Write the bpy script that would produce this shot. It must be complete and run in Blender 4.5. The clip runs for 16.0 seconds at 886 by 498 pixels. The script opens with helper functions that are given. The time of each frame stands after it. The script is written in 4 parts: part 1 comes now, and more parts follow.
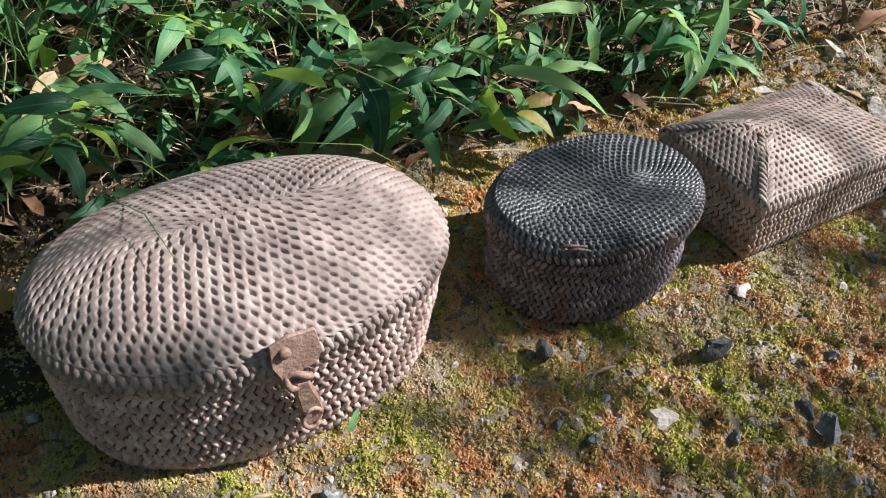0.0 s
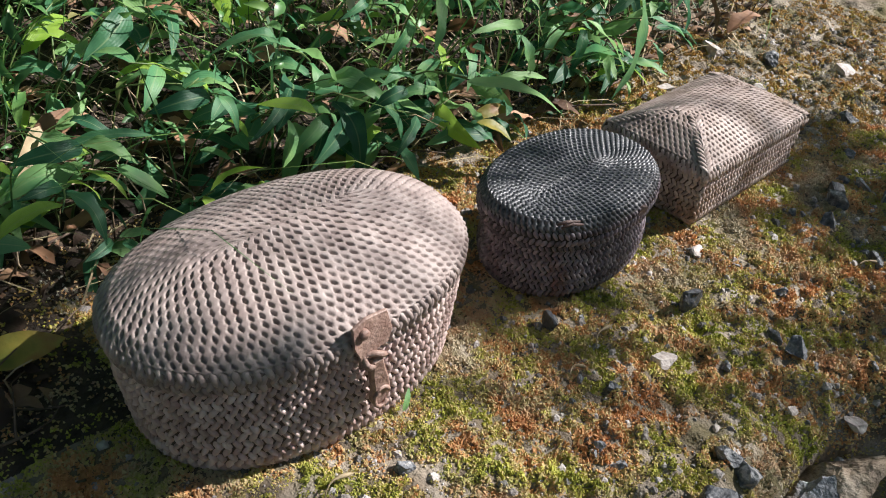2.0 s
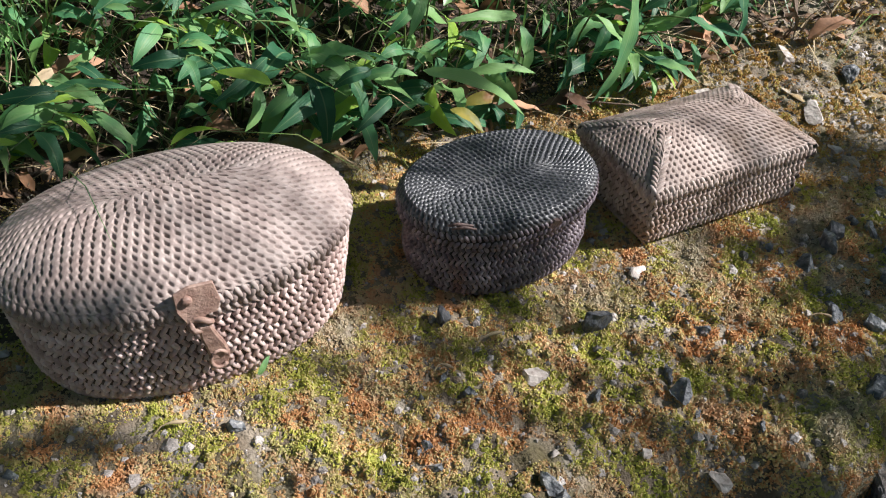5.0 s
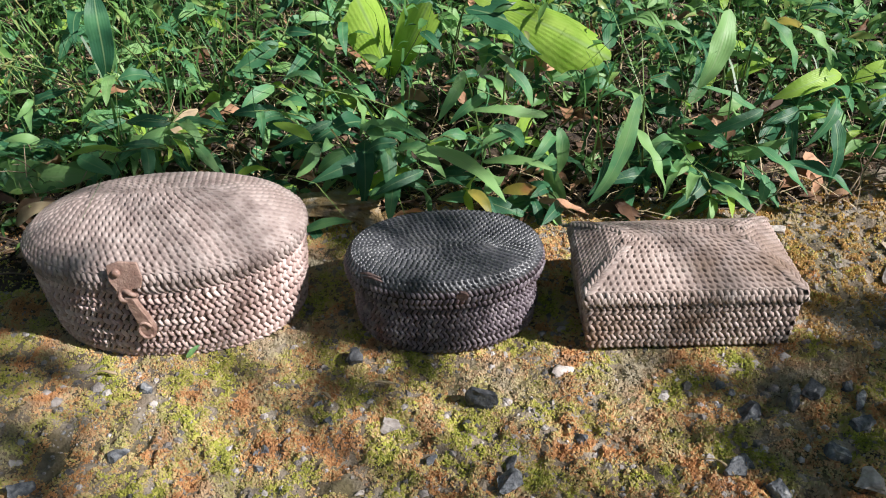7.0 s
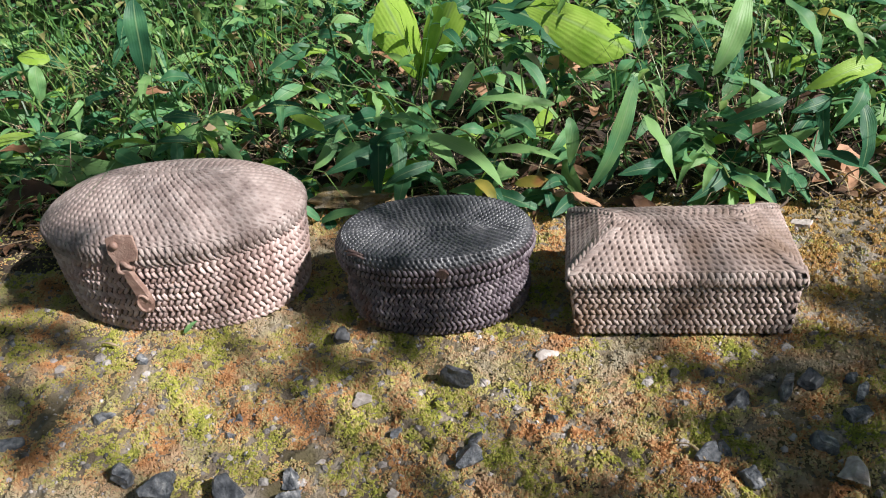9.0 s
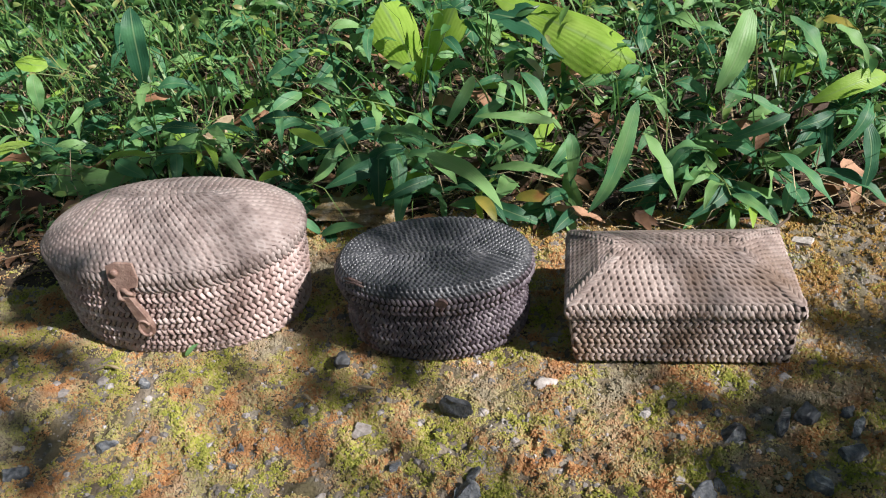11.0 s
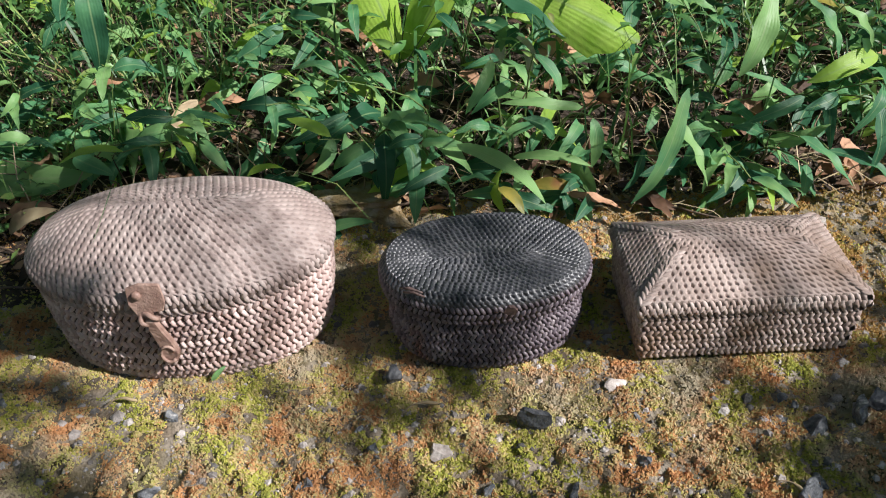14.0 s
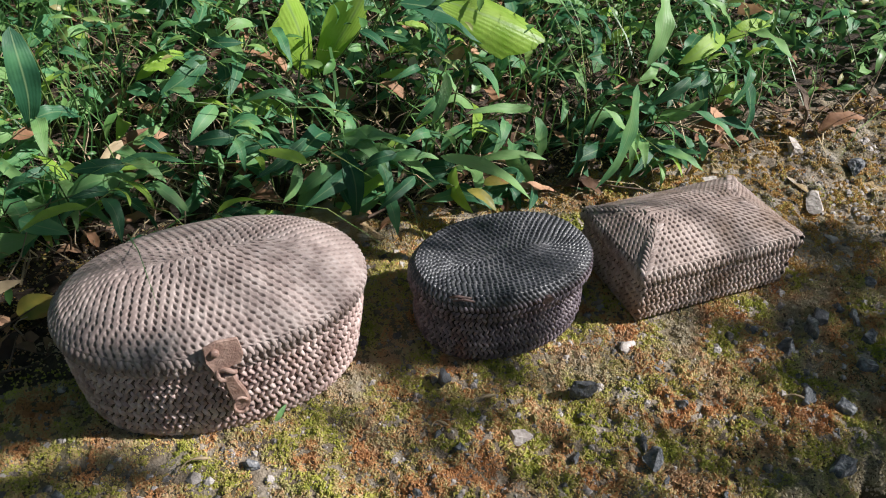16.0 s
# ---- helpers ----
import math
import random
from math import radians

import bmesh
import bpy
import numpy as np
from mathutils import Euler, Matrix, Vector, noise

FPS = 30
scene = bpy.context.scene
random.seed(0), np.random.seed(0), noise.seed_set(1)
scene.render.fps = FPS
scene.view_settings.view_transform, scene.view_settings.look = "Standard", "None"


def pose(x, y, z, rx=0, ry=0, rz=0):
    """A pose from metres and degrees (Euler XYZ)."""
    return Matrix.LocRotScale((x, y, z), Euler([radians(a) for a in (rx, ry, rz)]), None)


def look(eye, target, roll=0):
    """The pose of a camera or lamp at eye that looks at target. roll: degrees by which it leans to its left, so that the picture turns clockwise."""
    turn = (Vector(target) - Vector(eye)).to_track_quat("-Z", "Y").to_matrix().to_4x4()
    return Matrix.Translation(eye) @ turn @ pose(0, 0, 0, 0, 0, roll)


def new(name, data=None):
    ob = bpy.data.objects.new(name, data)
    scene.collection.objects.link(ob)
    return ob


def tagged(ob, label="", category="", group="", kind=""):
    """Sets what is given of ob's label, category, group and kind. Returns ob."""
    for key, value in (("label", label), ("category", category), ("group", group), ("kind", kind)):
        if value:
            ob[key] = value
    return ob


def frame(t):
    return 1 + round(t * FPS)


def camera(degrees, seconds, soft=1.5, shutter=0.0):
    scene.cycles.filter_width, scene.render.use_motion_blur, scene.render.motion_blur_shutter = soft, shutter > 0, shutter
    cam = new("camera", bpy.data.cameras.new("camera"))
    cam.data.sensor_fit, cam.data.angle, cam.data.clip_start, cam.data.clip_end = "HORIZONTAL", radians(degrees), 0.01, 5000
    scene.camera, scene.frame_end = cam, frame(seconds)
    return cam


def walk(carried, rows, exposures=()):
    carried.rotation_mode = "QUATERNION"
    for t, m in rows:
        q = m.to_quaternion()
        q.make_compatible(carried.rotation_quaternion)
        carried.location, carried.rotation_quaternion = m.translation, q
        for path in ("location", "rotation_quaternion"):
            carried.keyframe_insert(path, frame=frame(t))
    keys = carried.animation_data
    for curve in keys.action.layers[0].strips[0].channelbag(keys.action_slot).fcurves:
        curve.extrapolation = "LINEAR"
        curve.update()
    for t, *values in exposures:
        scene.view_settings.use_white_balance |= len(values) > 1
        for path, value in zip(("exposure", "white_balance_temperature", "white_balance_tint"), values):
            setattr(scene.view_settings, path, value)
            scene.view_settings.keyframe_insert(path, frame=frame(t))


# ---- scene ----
cam = camera(56.1, 16.0, soft=1.05)
PATH = [
    (0.0, -0.4804, -0.3477, 0.513, 48.61, -4.18, -30.24),
    (0.5, -0.5314, -0.3773, 0.5031, 51.6, -3.43, -32.98),
    (1.0, -0.5789, -0.4446, 0.5102, 54.63, -2.69, -37.35),
    (1.5, -0.6021, -0.4535, 0.5144, 54.87, -2.79, -40.77),
    (2.0, -0.6291, -0.3463, 0.5176, 52.55, -4.05, -41.98),
    (2.5, -0.6297, -0.2976, 0.5324, 50.45, -5.37, -44.43),
    (3.0, -0.6395, -0.2888, 0.5261, 49.49, -6.43, -47.01),
    (3.5, -0.6367, -0.3008, 0.5511, 48.37, -7.01, -45.2),
    (4.0, -0.5707, -0.3374, 0.5797, 46.53, -5.73, -39.19),
    (6.5, -0.1222, -0.6703, 0.5682, 55.49, 0.73, -4.81),
    (7.0, -0.0142, -0.6687, 0.5776, 56.18, 2.17, 1.46),
    (7.5, 0.0238, -0.6571, 0.5472, 56.59, 2.87, 3.88),
    (8.0, 0.0409, -0.6758, 0.4921, 57.68, 4.0, 5.72),
    (8.5, 0.0828, -0.6891, 0.5096, 58.98, 5.34, 7.54),
    (9.0, 0.1131, -0.6877, 0.5159, 59.37, 5.48, 8.46),
    (11.5, 0.119, -0.6484, 0.5761, 56.17, 5.79, 8.7),
    (12.0, 0.119, -0.6499, 0.5741, 55.72, 6.07, 8.31),
    (12.5, 0.1156, -0.6425, 0.5721, 55.32, 6.14, 7.89),
    (13.0, 0.0995, -0.6326, 0.5902, 54.72, 5.64, 6.08),
    (13.5, 0.0414, -0.6289, 0.5957, 53.94, 4.13, 3.89),
    (14.0, -0.0888, -0.5946, 0.5883, 53.34, 1.85, -1.14),
    (14.5, -0.2504, -0.5198, 0.5912, 52.29, 0.06, -11.37),
    (15.0, -0.3172, -0.4613, 0.5905, 49.58, -1.73, -19.65),
    (15.5, -0.3577, -0.4873, 0.6246, 48.97, -2.46, -21.46),
    (16.0, -0.3821, -0.5698, 0.6532, 51.81, -1.85, -21.04),
]
walk(cam, [(t, pose(*p)) for t, *p in PATH], [(0.0, 0.98), (4.0, 0.98), (6.5, 0.86), (9.0, 0.74), (11.5, 0.64), (13.0, 0.64), (14.5, 0.76), (16.0, 0.68)])

# ---- world, sun, exposure ----
SUN = Vector((0.71, -0.31, 0.635)).normalized()
world = bpy.data.worlds.new("sky")
world.use_nodes = True
scene.world = world
sky = world.node_tree.nodes.new("ShaderNodeTexSky")
sky.sky_type, sky.sun_disc = "NISHITA", False
sky.sun_elevation, sky.sun_rotation = math.asin(SUN.z), math.atan2(SUN.x, SUN.y)
world.node_tree.links.new(sky.outputs[0], world.node_tree.nodes["Background"].inputs[0])
world.node_tree.nodes["Background"].inputs[1].default_value = 0.05
lamp = bpy.data.lights.new("sun", "SUN")
lamp.energy, lamp.angle, lamp.color = 5.0, radians(0.6), (1.0, 0.965, 0.94)
new("sun", lamp).matrix_world = look(SUN * 20, (0, 0, 0))

rng = np.random.default_rng(7)


# ---- materials ----
def mat(name, ramp, scale=60.0, detail=5.0, rough=0.6, bump=0.3, bump_scale=300.0, island=0.0, objrand=0.0, dist=0.002, trans=0.0,
        wide=None, gloss=0.5, metal=0.0):
    """A noise-coloured surface: ramp is [(place, (r, g, b))]; wide mixes in a second, broader stain colour."""
    m = bpy.data.materials.new(name)
    m.use_nodes = True
    nt = m.node_tree
    n, l = nt.nodes, nt.links
    b = n["Principled BSDF"]
    b.inputs["Roughness"].default_value = rough
    b.inputs["Metallic"].default_value = metal
    b.inputs["Specular IOR Level"].default_value = gloss
    geo = n.new("ShaderNodeNewGeometry")
    tex = n.new("ShaderNodeTexNoise")
    tex.inputs["Scale"].default_value, tex.inputs["Detail"].default_value = scale, detail
    l.new(geo.outputs["Position"], tex.inputs["Vector"])
    cr = n.new("ShaderNodeValToRGB")
    while len(cr.color_ramp.elements) < len(ramp):
        cr.color_ramp.elements.new(0.5)
    for e, (p, c) in zip(cr.color_ramp.elements, ramp):
        e.position, e.color = p, (*c, 1)
    value = tex.outputs["Fac"]
    for amount, node, out in ((island, geo, "Random Per Island"), (objrand, None, "Random")):
        if amount:
            src = (node or n.new("ShaderNodeObjectInfo")).outputs[out]
            ma = n.new("ShaderNodeMath")
            ma.operation = "MULTIPLY_ADD"
            ma.inputs[1].default_value = amount
            l.new(src, ma.inputs[0])
            l.new(value, ma.inputs[2])
            sub = n.new("ShaderNodeMath")
            sub.operation = "SUBTRACT"
            sub.inputs[1].default_value = amount / 2
            l.new(ma.outputs[0], sub.inputs[0])
            value = sub.outputs[0]
    l.new(value, cr.inputs["Fac"])
    col = cr.outputs["Color"]
    if wide:
        wscale, lo, hi, colour = wide
        t2 = n.new("ShaderNodeTexNoise")
        t2.inputs["Scale"].default_value, t2.inputs["Detail"].default_value = wscale, 4
        l.new(geo.outputs["Position"], t2.inputs["Vector"])
        mr = n.new("ShaderNodeMapRange")
        mr.inputs["From Min"].default_value, mr.inputs["From Max"].default_value = lo, hi
        l.new(t2.outputs["Fac"], mr.inputs["Value"])
        mix = n.new("ShaderNodeMix")
        mix.data_type = "RGBA"
        l.new(mr.outputs[0], mix.inputs["Factor"])
        l.new(col, mix.inputs["A"])
        mix.inputs["B"].default_value = (*colour, 1)
        col = mix.outputs["Result"]
    l.new(col, b.inputs["Base Color"])
    if bump:
        t3 = n.new("ShaderNodeTexNoise")
        t3.inputs["Scale"].default_value, t3.inputs["Detail"].default_value = bump_scale, 6
        l.new(geo.outputs["Position"], t3.inputs["Vector"])
        bp = n.new("ShaderNodeBump")
        bp.inputs["Strength"].default_value, bp.inputs["Distance"].default_value = bump, dist
        l.new(t3.outputs["Fac"], bp.inputs["Height"])
        l.new(bp.outputs[0], b.inputs["Normal"])
    if trans:
        tr = n.new("ShaderNodeBsdfTranslucent")
        l.new(col, tr.inputs["Color"])
        ms = n.new("ShaderNodeMixShader")
        ms.inputs[0].default_value = trans
        l.new(b.outputs[0], ms.inputs[1])
        l.new(tr.outputs[0], ms.inputs[2])
        l.new(ms.outputs[0], n["Material Output"].inputs["Surface"])
    return m


M_PALE = mat("pale_rattan", [(0.22, (0.30, 0.205, 0.185)), (0.5, (0.47, 0.35, 0.325)), (0.78, (0.62, 0.50, 0.47))], 45, rough=0.62, island=0.35, bump=0.4, bump_scale=700, dist=0.001,
             wide=(14, 0.56, 0.80, (0.33, 0.21, 0.175)))
M_PALE_LID = mat("weathered_rattan", [(0.22, (0.20, 0.150, 0.138)), (0.5, (0.305, 0.244, 0.226)), (0.78, (0.40, 0.335, 0.315))], 60, rough=0.62, island=0.3, bump=0.4, bump_scale=700, dist=0.001,
                 wide=(11, 0.5, 0.7, (0.225, 0.165, 0.15)))
# the _IN shells are darker: shade between the strands is put into their colour
M_LID_IN = mat("weathered_gap_shade", [(0.3, (0.12, 0.088, 0.078)), (0.7, (0.21, 0.16, 0.145))], 80, rough=0.8)
M_PALE_IN = mat("rattan_gap_shade", [(0.3, (0.06, 0.04, 0.034)), (0.7, (0.13, 0.09, 0.075))], 80, rough=0.8)
# blue-grey of the reflected sky is put into this dark rattan's colour
M_DARK = mat("dark_rattan", [(0.22, (0.025, 0.025, 0.03)), (0.5, (0.07, 0.071, 0.08)), (0.8, (0.15, 0.145, 0.15))], 60, rough=0.36, island=0.35, bump=0.4, bump_scale=700, dist=0.001, gloss=0.6)
M_DARK_SIDE = mat("worn_dark_rattan", [(0.2, (0.05, 0.037, 0.046)), (0.5, (0.14, 0.112, 0.132)), (0.8, (0.24, 0.205, 0.22))], 55, rough=0.5, island=0.4, bump=0.4, bump_scale=700, dist=0.001,
                  wide=(22, 0.6, 0.75, (0.16, 0.075, 0.06)))
M_DARK_IN = mat("dark_gap_shade", [(0.3, (0.006, 0.005, 0.005)), (0.7, (0.02, 0.016, 0.016))], 80, rough=0.7)
M_BOX = mat("tan_rattan", [(0.22, (0.22, 0.16, 0.138)), (0.5, (0.37, 0.288, 0.258)), (0.78, (0.49, 0.405, 0.372))], 50, rough=0.65, island=0.35, bump=0.4, bump_scale=700, dist=0.001,
            wide=(16, 0.52, 0.72, (0.22, 0.145, 0.105)))
M_BOX_IN = mat("tan_gap_shade", [(0.3, (0.06, 0.042, 0.034)), (0.7, (0.13, 0.095, 0.075))], 80, rough=0.8)
M_LEATHER = mat("old_leather", [(0.3, (0.19, 0.11, 0.088)), (0.7, (0.36, 0.245, 0.20))], 90, rough=0.55, bump=0.5, bump_scale=400)
M_GROUND = mat("mossy_mortar", [(0.30, (0.045, 0.034, 0.022)), (0.45, (0.15, 0.115, 0.08)), (0.58, (0.26, 0.215, 0.165)), (0.75, (0.38, 0.34, 0.29))], 28, 9, rough=0.9, bump=1.0, bump_scale=260, dist=0.004,
               wide=(9, 0.50, 0.64, (0.12, 0.10, 0.04)))
M_MOSS = mat("moss", [(0.33, (0.29, 0.31, 0.06)), (0.40, (0.53, 0.52, 0.10)), (0.45, (0.52, 0.44, 0.17)), (0.52, (0.60, 0.48, 0.25)), (0.57, (0.66, 0.37, 0.16)), (0.66, (0.52, 0.26, 0.115))], 19, 5, rough=0.85, island=0.16, bump=0, trans=0.4,
             wide=(10, 0.52, 0.68, (0.46, 0.40, 0.29)))
M_SOIL = mat("dark_soil", [(0.3, (0.016, 0.011, 0.007)), (0.5, (0.04, 0.027, 0.018)), (0.7, (0.085, 0.058, 0.038))], 40, 9, rough=0.95, bump=1.0, bump_scale=120, dist=0.008)
M_STONE = mat("grey_stone", [(0.32, (0.035, 0.039, 0.047)), (0.48, (0.10, 0.108, 0.122)), (0.60, (0.19, 0.195, 0.205)), (0.68, (0.40, 0.39, 0.39))], 120, 10, rough=0.55, bump=1.0, bump_scale=190, objrand=0.12, dist=0.004)
M_STONE_DARK = mat("dark_stone", [(0.3, (0.025, 0.027, 0.032)), (0.6, (0.07, 0.075, 0.085)), (0.75, (0.15, 0.15, 0.16))], 110, 8, rough=0.5, bump=0.7, bump_scale=250)
M_STONE_PALE = mat("pale_stone", [(0.3, (0.24, 0.20, 0.18)), (0.55, (0.44, 0.39, 0.36)), (0.72, (0.60, 0.55, 0.52))], 120, 8, rough=0.7, bump=0.7, bump_scale=250)
M_SLAB = mat("tan_edge_rock", [(0.3, (0.14, 0.10, 0.07)), (0.5, (0.30, 0.23, 0.165)), (0.7, (0.44, 0.37, 0.29))], 35, 9, rough=0.8, bump=1.0, bump_scale=70, dist=0.014)
# the blue of the shaded wall face is put into the rock's colour
M_ROCK = mat("shaded_wall_rock", [(0.3, (0.08, 0.087, 0.10)), (0.5, (0.21, 0.225, 0.25)), (0.7, (0.40, 0.41, 0.43))], 30, 10, rough=0.7, bump=1.0, bump_scale=55, dist=0.02, wide=(7, 0.5, 0.62, (0.24, 0.16, 0.10)))
M_LICHEN = mat("ochre_lichen_rock", [(0.3, (0.15, 0.125, 0.10)), (0.5, (0.29, 0.20, 0.09)), (0.7, (0.37, 0.33, 0.28))], 40, 8, rough=0.9, bump=1.0, bump_scale=200, dist=0.004)
GREEN = [(0.18, (0.034, 0.13, 0.065)), (0.5, (0.10, 0.28, 0.125)), (0.8, (0.23, 0.42, 0.15))]
M_LEAF = mat("green_leaf", GREEN, 22, 4, rough=0.48, bump=0.15, bump_scale=260, objrand=0.85, island=0.0, trans=0.42, gloss=0.42)
M_LEAF_MASS = mat("undergrowth_leaf", [(0.2, (0.035, 0.10, 0.035)), (0.5, (0.09, 0.22, 0.06)), (0.72, (0.19, 0.33, 0.09)), (0.86, (0.32, 0.29, 0.12))], 14, 4, rough=0.42, bump=0, island=0.6, trans=0.32)
M_LEAF_BRIGHT = mat("young_leaf", [(0.3, (0.30, 0.52, 0.06)), (0.7, (0.46, 0.66, 0.13))], 30, 4, rough=0.4, bump=0.3, bump_scale=200, trans=0.5)
M_STEM = mat("green_stem", [(0.3, (0.06, 0.11, 0.03)), (0.7, (0.15, 0.20, 0.06))], 60, rough=0.5, bump=0)
M_DRY = mat("dry_leaf", [(0.2, (0.07, 0.035, 0.02)), (0.5, (0.23, 0.115, 0.06)), (0.75, (0.50, 0.28, 0.17))], 25, 5, rough=0.7, objrand=0.6, bump=0.5, bump_scale=200, trans=0.2)
M_BARE = mat("bare_splint", [(0.3, (0.06, 0.038, 0.036)), (0.7, (0.15, 0.095, 0.085))], 150, rough=0.6, bump=0.4, bump_scale=500)
M_LITTER = mat("leaf_litter", [(0.2, (0.03, 0.018, 0.012)), (0.5, (0.10, 0.055, 0.032)), (0.8, (0.26, 0.15, 0.085))], 30, 5, rough=0.8, island=0.8, bump=0.5, bump_scale=200)
M_DRY_STALK = mat("dead_stalk", [(0.2, (0.07, 0.045, 0.03)), (0.5, (0.16, 0.11, 0.07)), (0.8, (0.36, 0.28, 0.19))], 30, 5, rough=0.8, island=0.8, bump=0)
M_STRAW = mat("straw", [(0.3, (0.20, 0.14, 0.08)), (0.7, (0.45, 0.36, 0.22))], 40, rough=0.7, bump=0, island=0.5)
M_TWIG = mat("twig_bark", [(0.3, (0.06, 0.04, 0.028)), (0.7, (0.16, 0.11, 0.08))], 120, rough=0.8, bump=0.5)


def veined(m, ribs, amount):
    """Pale midrib and fine lengthwise veins, by the leaf's own across coordinate (-1 to 1)."""
    n, l = m.node_tree.nodes, m.node_tree.links
    b = n["Principled BSDF"]
    at = n.new("ShaderNodeAttribute")
    at.attribute_name = "across"
    wave = n.new("ShaderNodeMath")
    wave.operation, wave.inputs[1].default_value = "MULTIPLY", ribs
    l.new(at.outputs["Fac"], wave.inputs[0])
    sine = n.new("ShaderNodeMath")
    sine.operation = "SINE"
    l.new(wave.outputs[0], sine.inputs[0])
    bp = n.new("ShaderNodeBump")
    bp.inputs["Strength"].default_value, bp.inputs["Distance"].default_value = 0.5, amount
    l.new(sine.outputs[0], bp.inputs["Height"])
    old = b.inputs["Normal"].links[0].from_socket if b.inputs["Normal"].links else None
    if old:
        l.new(old, bp.inputs["Normal"])
    l.new(bp.outputs[0], b.inputs["Normal"])
    side = n.new("ShaderNodeMath")
    side.operation = "ABSOLUTE"
    l.new(at.outputs["Fac"], side.inputs[0])
    rib = n.new("ShaderNodeMapRange")
    rib.inputs["From Min"].default_value, rib.inputs["From Max"].default_value = 0.10, 0.02
    rib.inputs["To Max"].default_value = 0.55
    l.new(side.outputs[0], rib.inputs["Value"])
    mix = n.new("ShaderNodeMix")
    mix.data_type = "RGBA"
    l.new(rib.outputs[0], mix.inputs["Factor"])
    l.new(b.inputs["Base Color"].links[0].from_socket, mix.inputs["A"])
    mix.inputs["B"].default_value = (0.30, 0.42, 0.20, 1)
    l.new(mix.outputs["Result"], b.inputs["Base Color"])


veined(M_LEAF, 26.0, 0.00012)
veined(M_LEAF_BRIGHT, 40.0, 0.00025)


# ---- mesh helpers ----
def mesh_of(name, verts, faces, material, smooth=True):
    me = bpy.data.meshes.new(name)
    me.from_pydata(np.asarray(verts, float).tolist(), [], faces if isinstance(faces, list) else faces.tolist())
    me.materials.append(material)
    if smooth:
        me.polygons.foreach_set("use_smooth", [True] * len(me.polygons))
    me.update()
    return me


def part(name, me, parent=None, label="", kind=""):
    ob = new(name, me)
    if parent:
        ob.parent = parent
    return tagged(ob, label, kind=kind)


def repeated(verts, faces, mats):
    """Copies of a small template under many 3x4 matrices, joined."""
    verts, mats = np.asarray(verts, float), np.asarray(mats, float)
    v = np.einsum("nij,kj->nki", mats[:, :, :3], verts) + mats[:, None, :, 3]
    k, out = len(verts), []
    for i in range(0, len(mats) * k, k):
        for f in faces:
            out.append([j + i for j in f])
    return v.reshape(-1, 3), out


def lattice(x, y, cell, seed):
    """Smooth value noise in 0..1 on arrays."""
    table = np.random.default_rng(seed).random((256, 256))
    gx, gy = np.asarray(x) / cell + 1000, np.asarray(y) / cell + 1000
    ix, iy = np.floor(gx).astype(int), np.floor(gy).astype(int)
    fx, fy = gx - ix, gy - iy
    fx, fy = fx * fx * (3 - 2 * fx), fy * fy * (3 - 2 * fy)
    a, b = table[ix % 256, iy % 256], table[(ix + 1) % 256, iy % 256]
    c, d = table[ix % 256, (iy + 1) % 256], table[(ix + 1) % 256, (iy + 1) % 256]
    return (a * (1 - fx) + b * fx) * (1 - fy) + (c * (1 - fx) + d * fx) * fy


def tube(points, radii, sides=5):
    """Verts and faces of a round rod along points."""
    pts = [Vector(p) for p in points]
    verts, faces = [], []
    for i, p in enumerate(pts):
        d = (pts[min(i + 1, len(pts) - 1)] - pts[max(i - 1, 0)]).normalized()
        u = d.cross(Vector((0.31, 0.17, 0.94)))
        u = u.normalized() if u.length > 1e-3 else Vector((1, 0, 0))
        w = d.cross(u)
        for k in range(sides):
            a = 2 * math.pi * k / sides
            verts.append(p + (u * math.cos(a) + w * math.sin(a)) * radii[i])
    for i in range(len(pts) - 1):
        for k in range(sides):
            k2 = (k + 1) % sides
            faces.append((i * sides + k, i * sides + k2, (i + 1) * sides + k2, (i + 1) * sides + k))
    faces.append(tuple(range(sides - 1, -1, -1)))
    faces.append(tuple((len(pts) - 1) * sides + k for k in range(sides)))
    return verts, faces


def join(*pairs):
    verts, faces = [], []
    for v, f in pairs:
        o = len(verts)
        verts += list(v)
        faces += [tuple(i + o for i in g) for g in f]
    return verts, faces


# ---- ground: one sheet, ledge top at z = 0, stepping down in front ----
def spread(lo, hi, step, far):
    core = np.arange(lo, hi, step)
    out, d, right, left = step, step, [], []
    while out < far:
        d *= 1.17
        out += d
        right.append(hi + out)
        left.append(lo - out)
    return np.array(left[::-1] + list(core) + right)


def ledge_edge(x):
    return -0.262 - 0.05 * np.clip(x + 0.25, -1, 2) + 0.05 * (lattice(x, 0 * x, 0.11, 3) - 0.5) + 0.025 * (lattice(x, 0 * x, 0.03, 4) - 0.5)


def ground_z(x, y):
    x, y = np.asarray(x, float), np.asarray(y, float)
    z = 0.011 * (lattice(x, y, 0.16, 11) - 0.5) + 0.007 * (lattice(x, y, 0.05, 12) - 0.5) + 0.007 * (lattice(x, y, 0.018, 13) - 0.5) + 0.007 * (lattice(x, y, 0.009, 14) - 0.5)
    calm = np.clip((np.abs(y - 0.06) - 0.09) / 0.07, 0.35, 1)
    z = z * np.where((x > -0.55) & (x < 0.36), calm, 1) - 0.004
    z = z + 0.10 * np.clip(y - 0.30, 0, 3) * (x < 0.5) * np.clip((0.5 - x) * 2, 0, 1)
    e = ledge_edge(x)
    drop = np.clip((e - y) / 0.10, 0, 1)
    return z - 0.5 * drop ** 0.8 - 0.035 * np.clip((y - e) / -0.06 + 1, 0, 1) ** 2


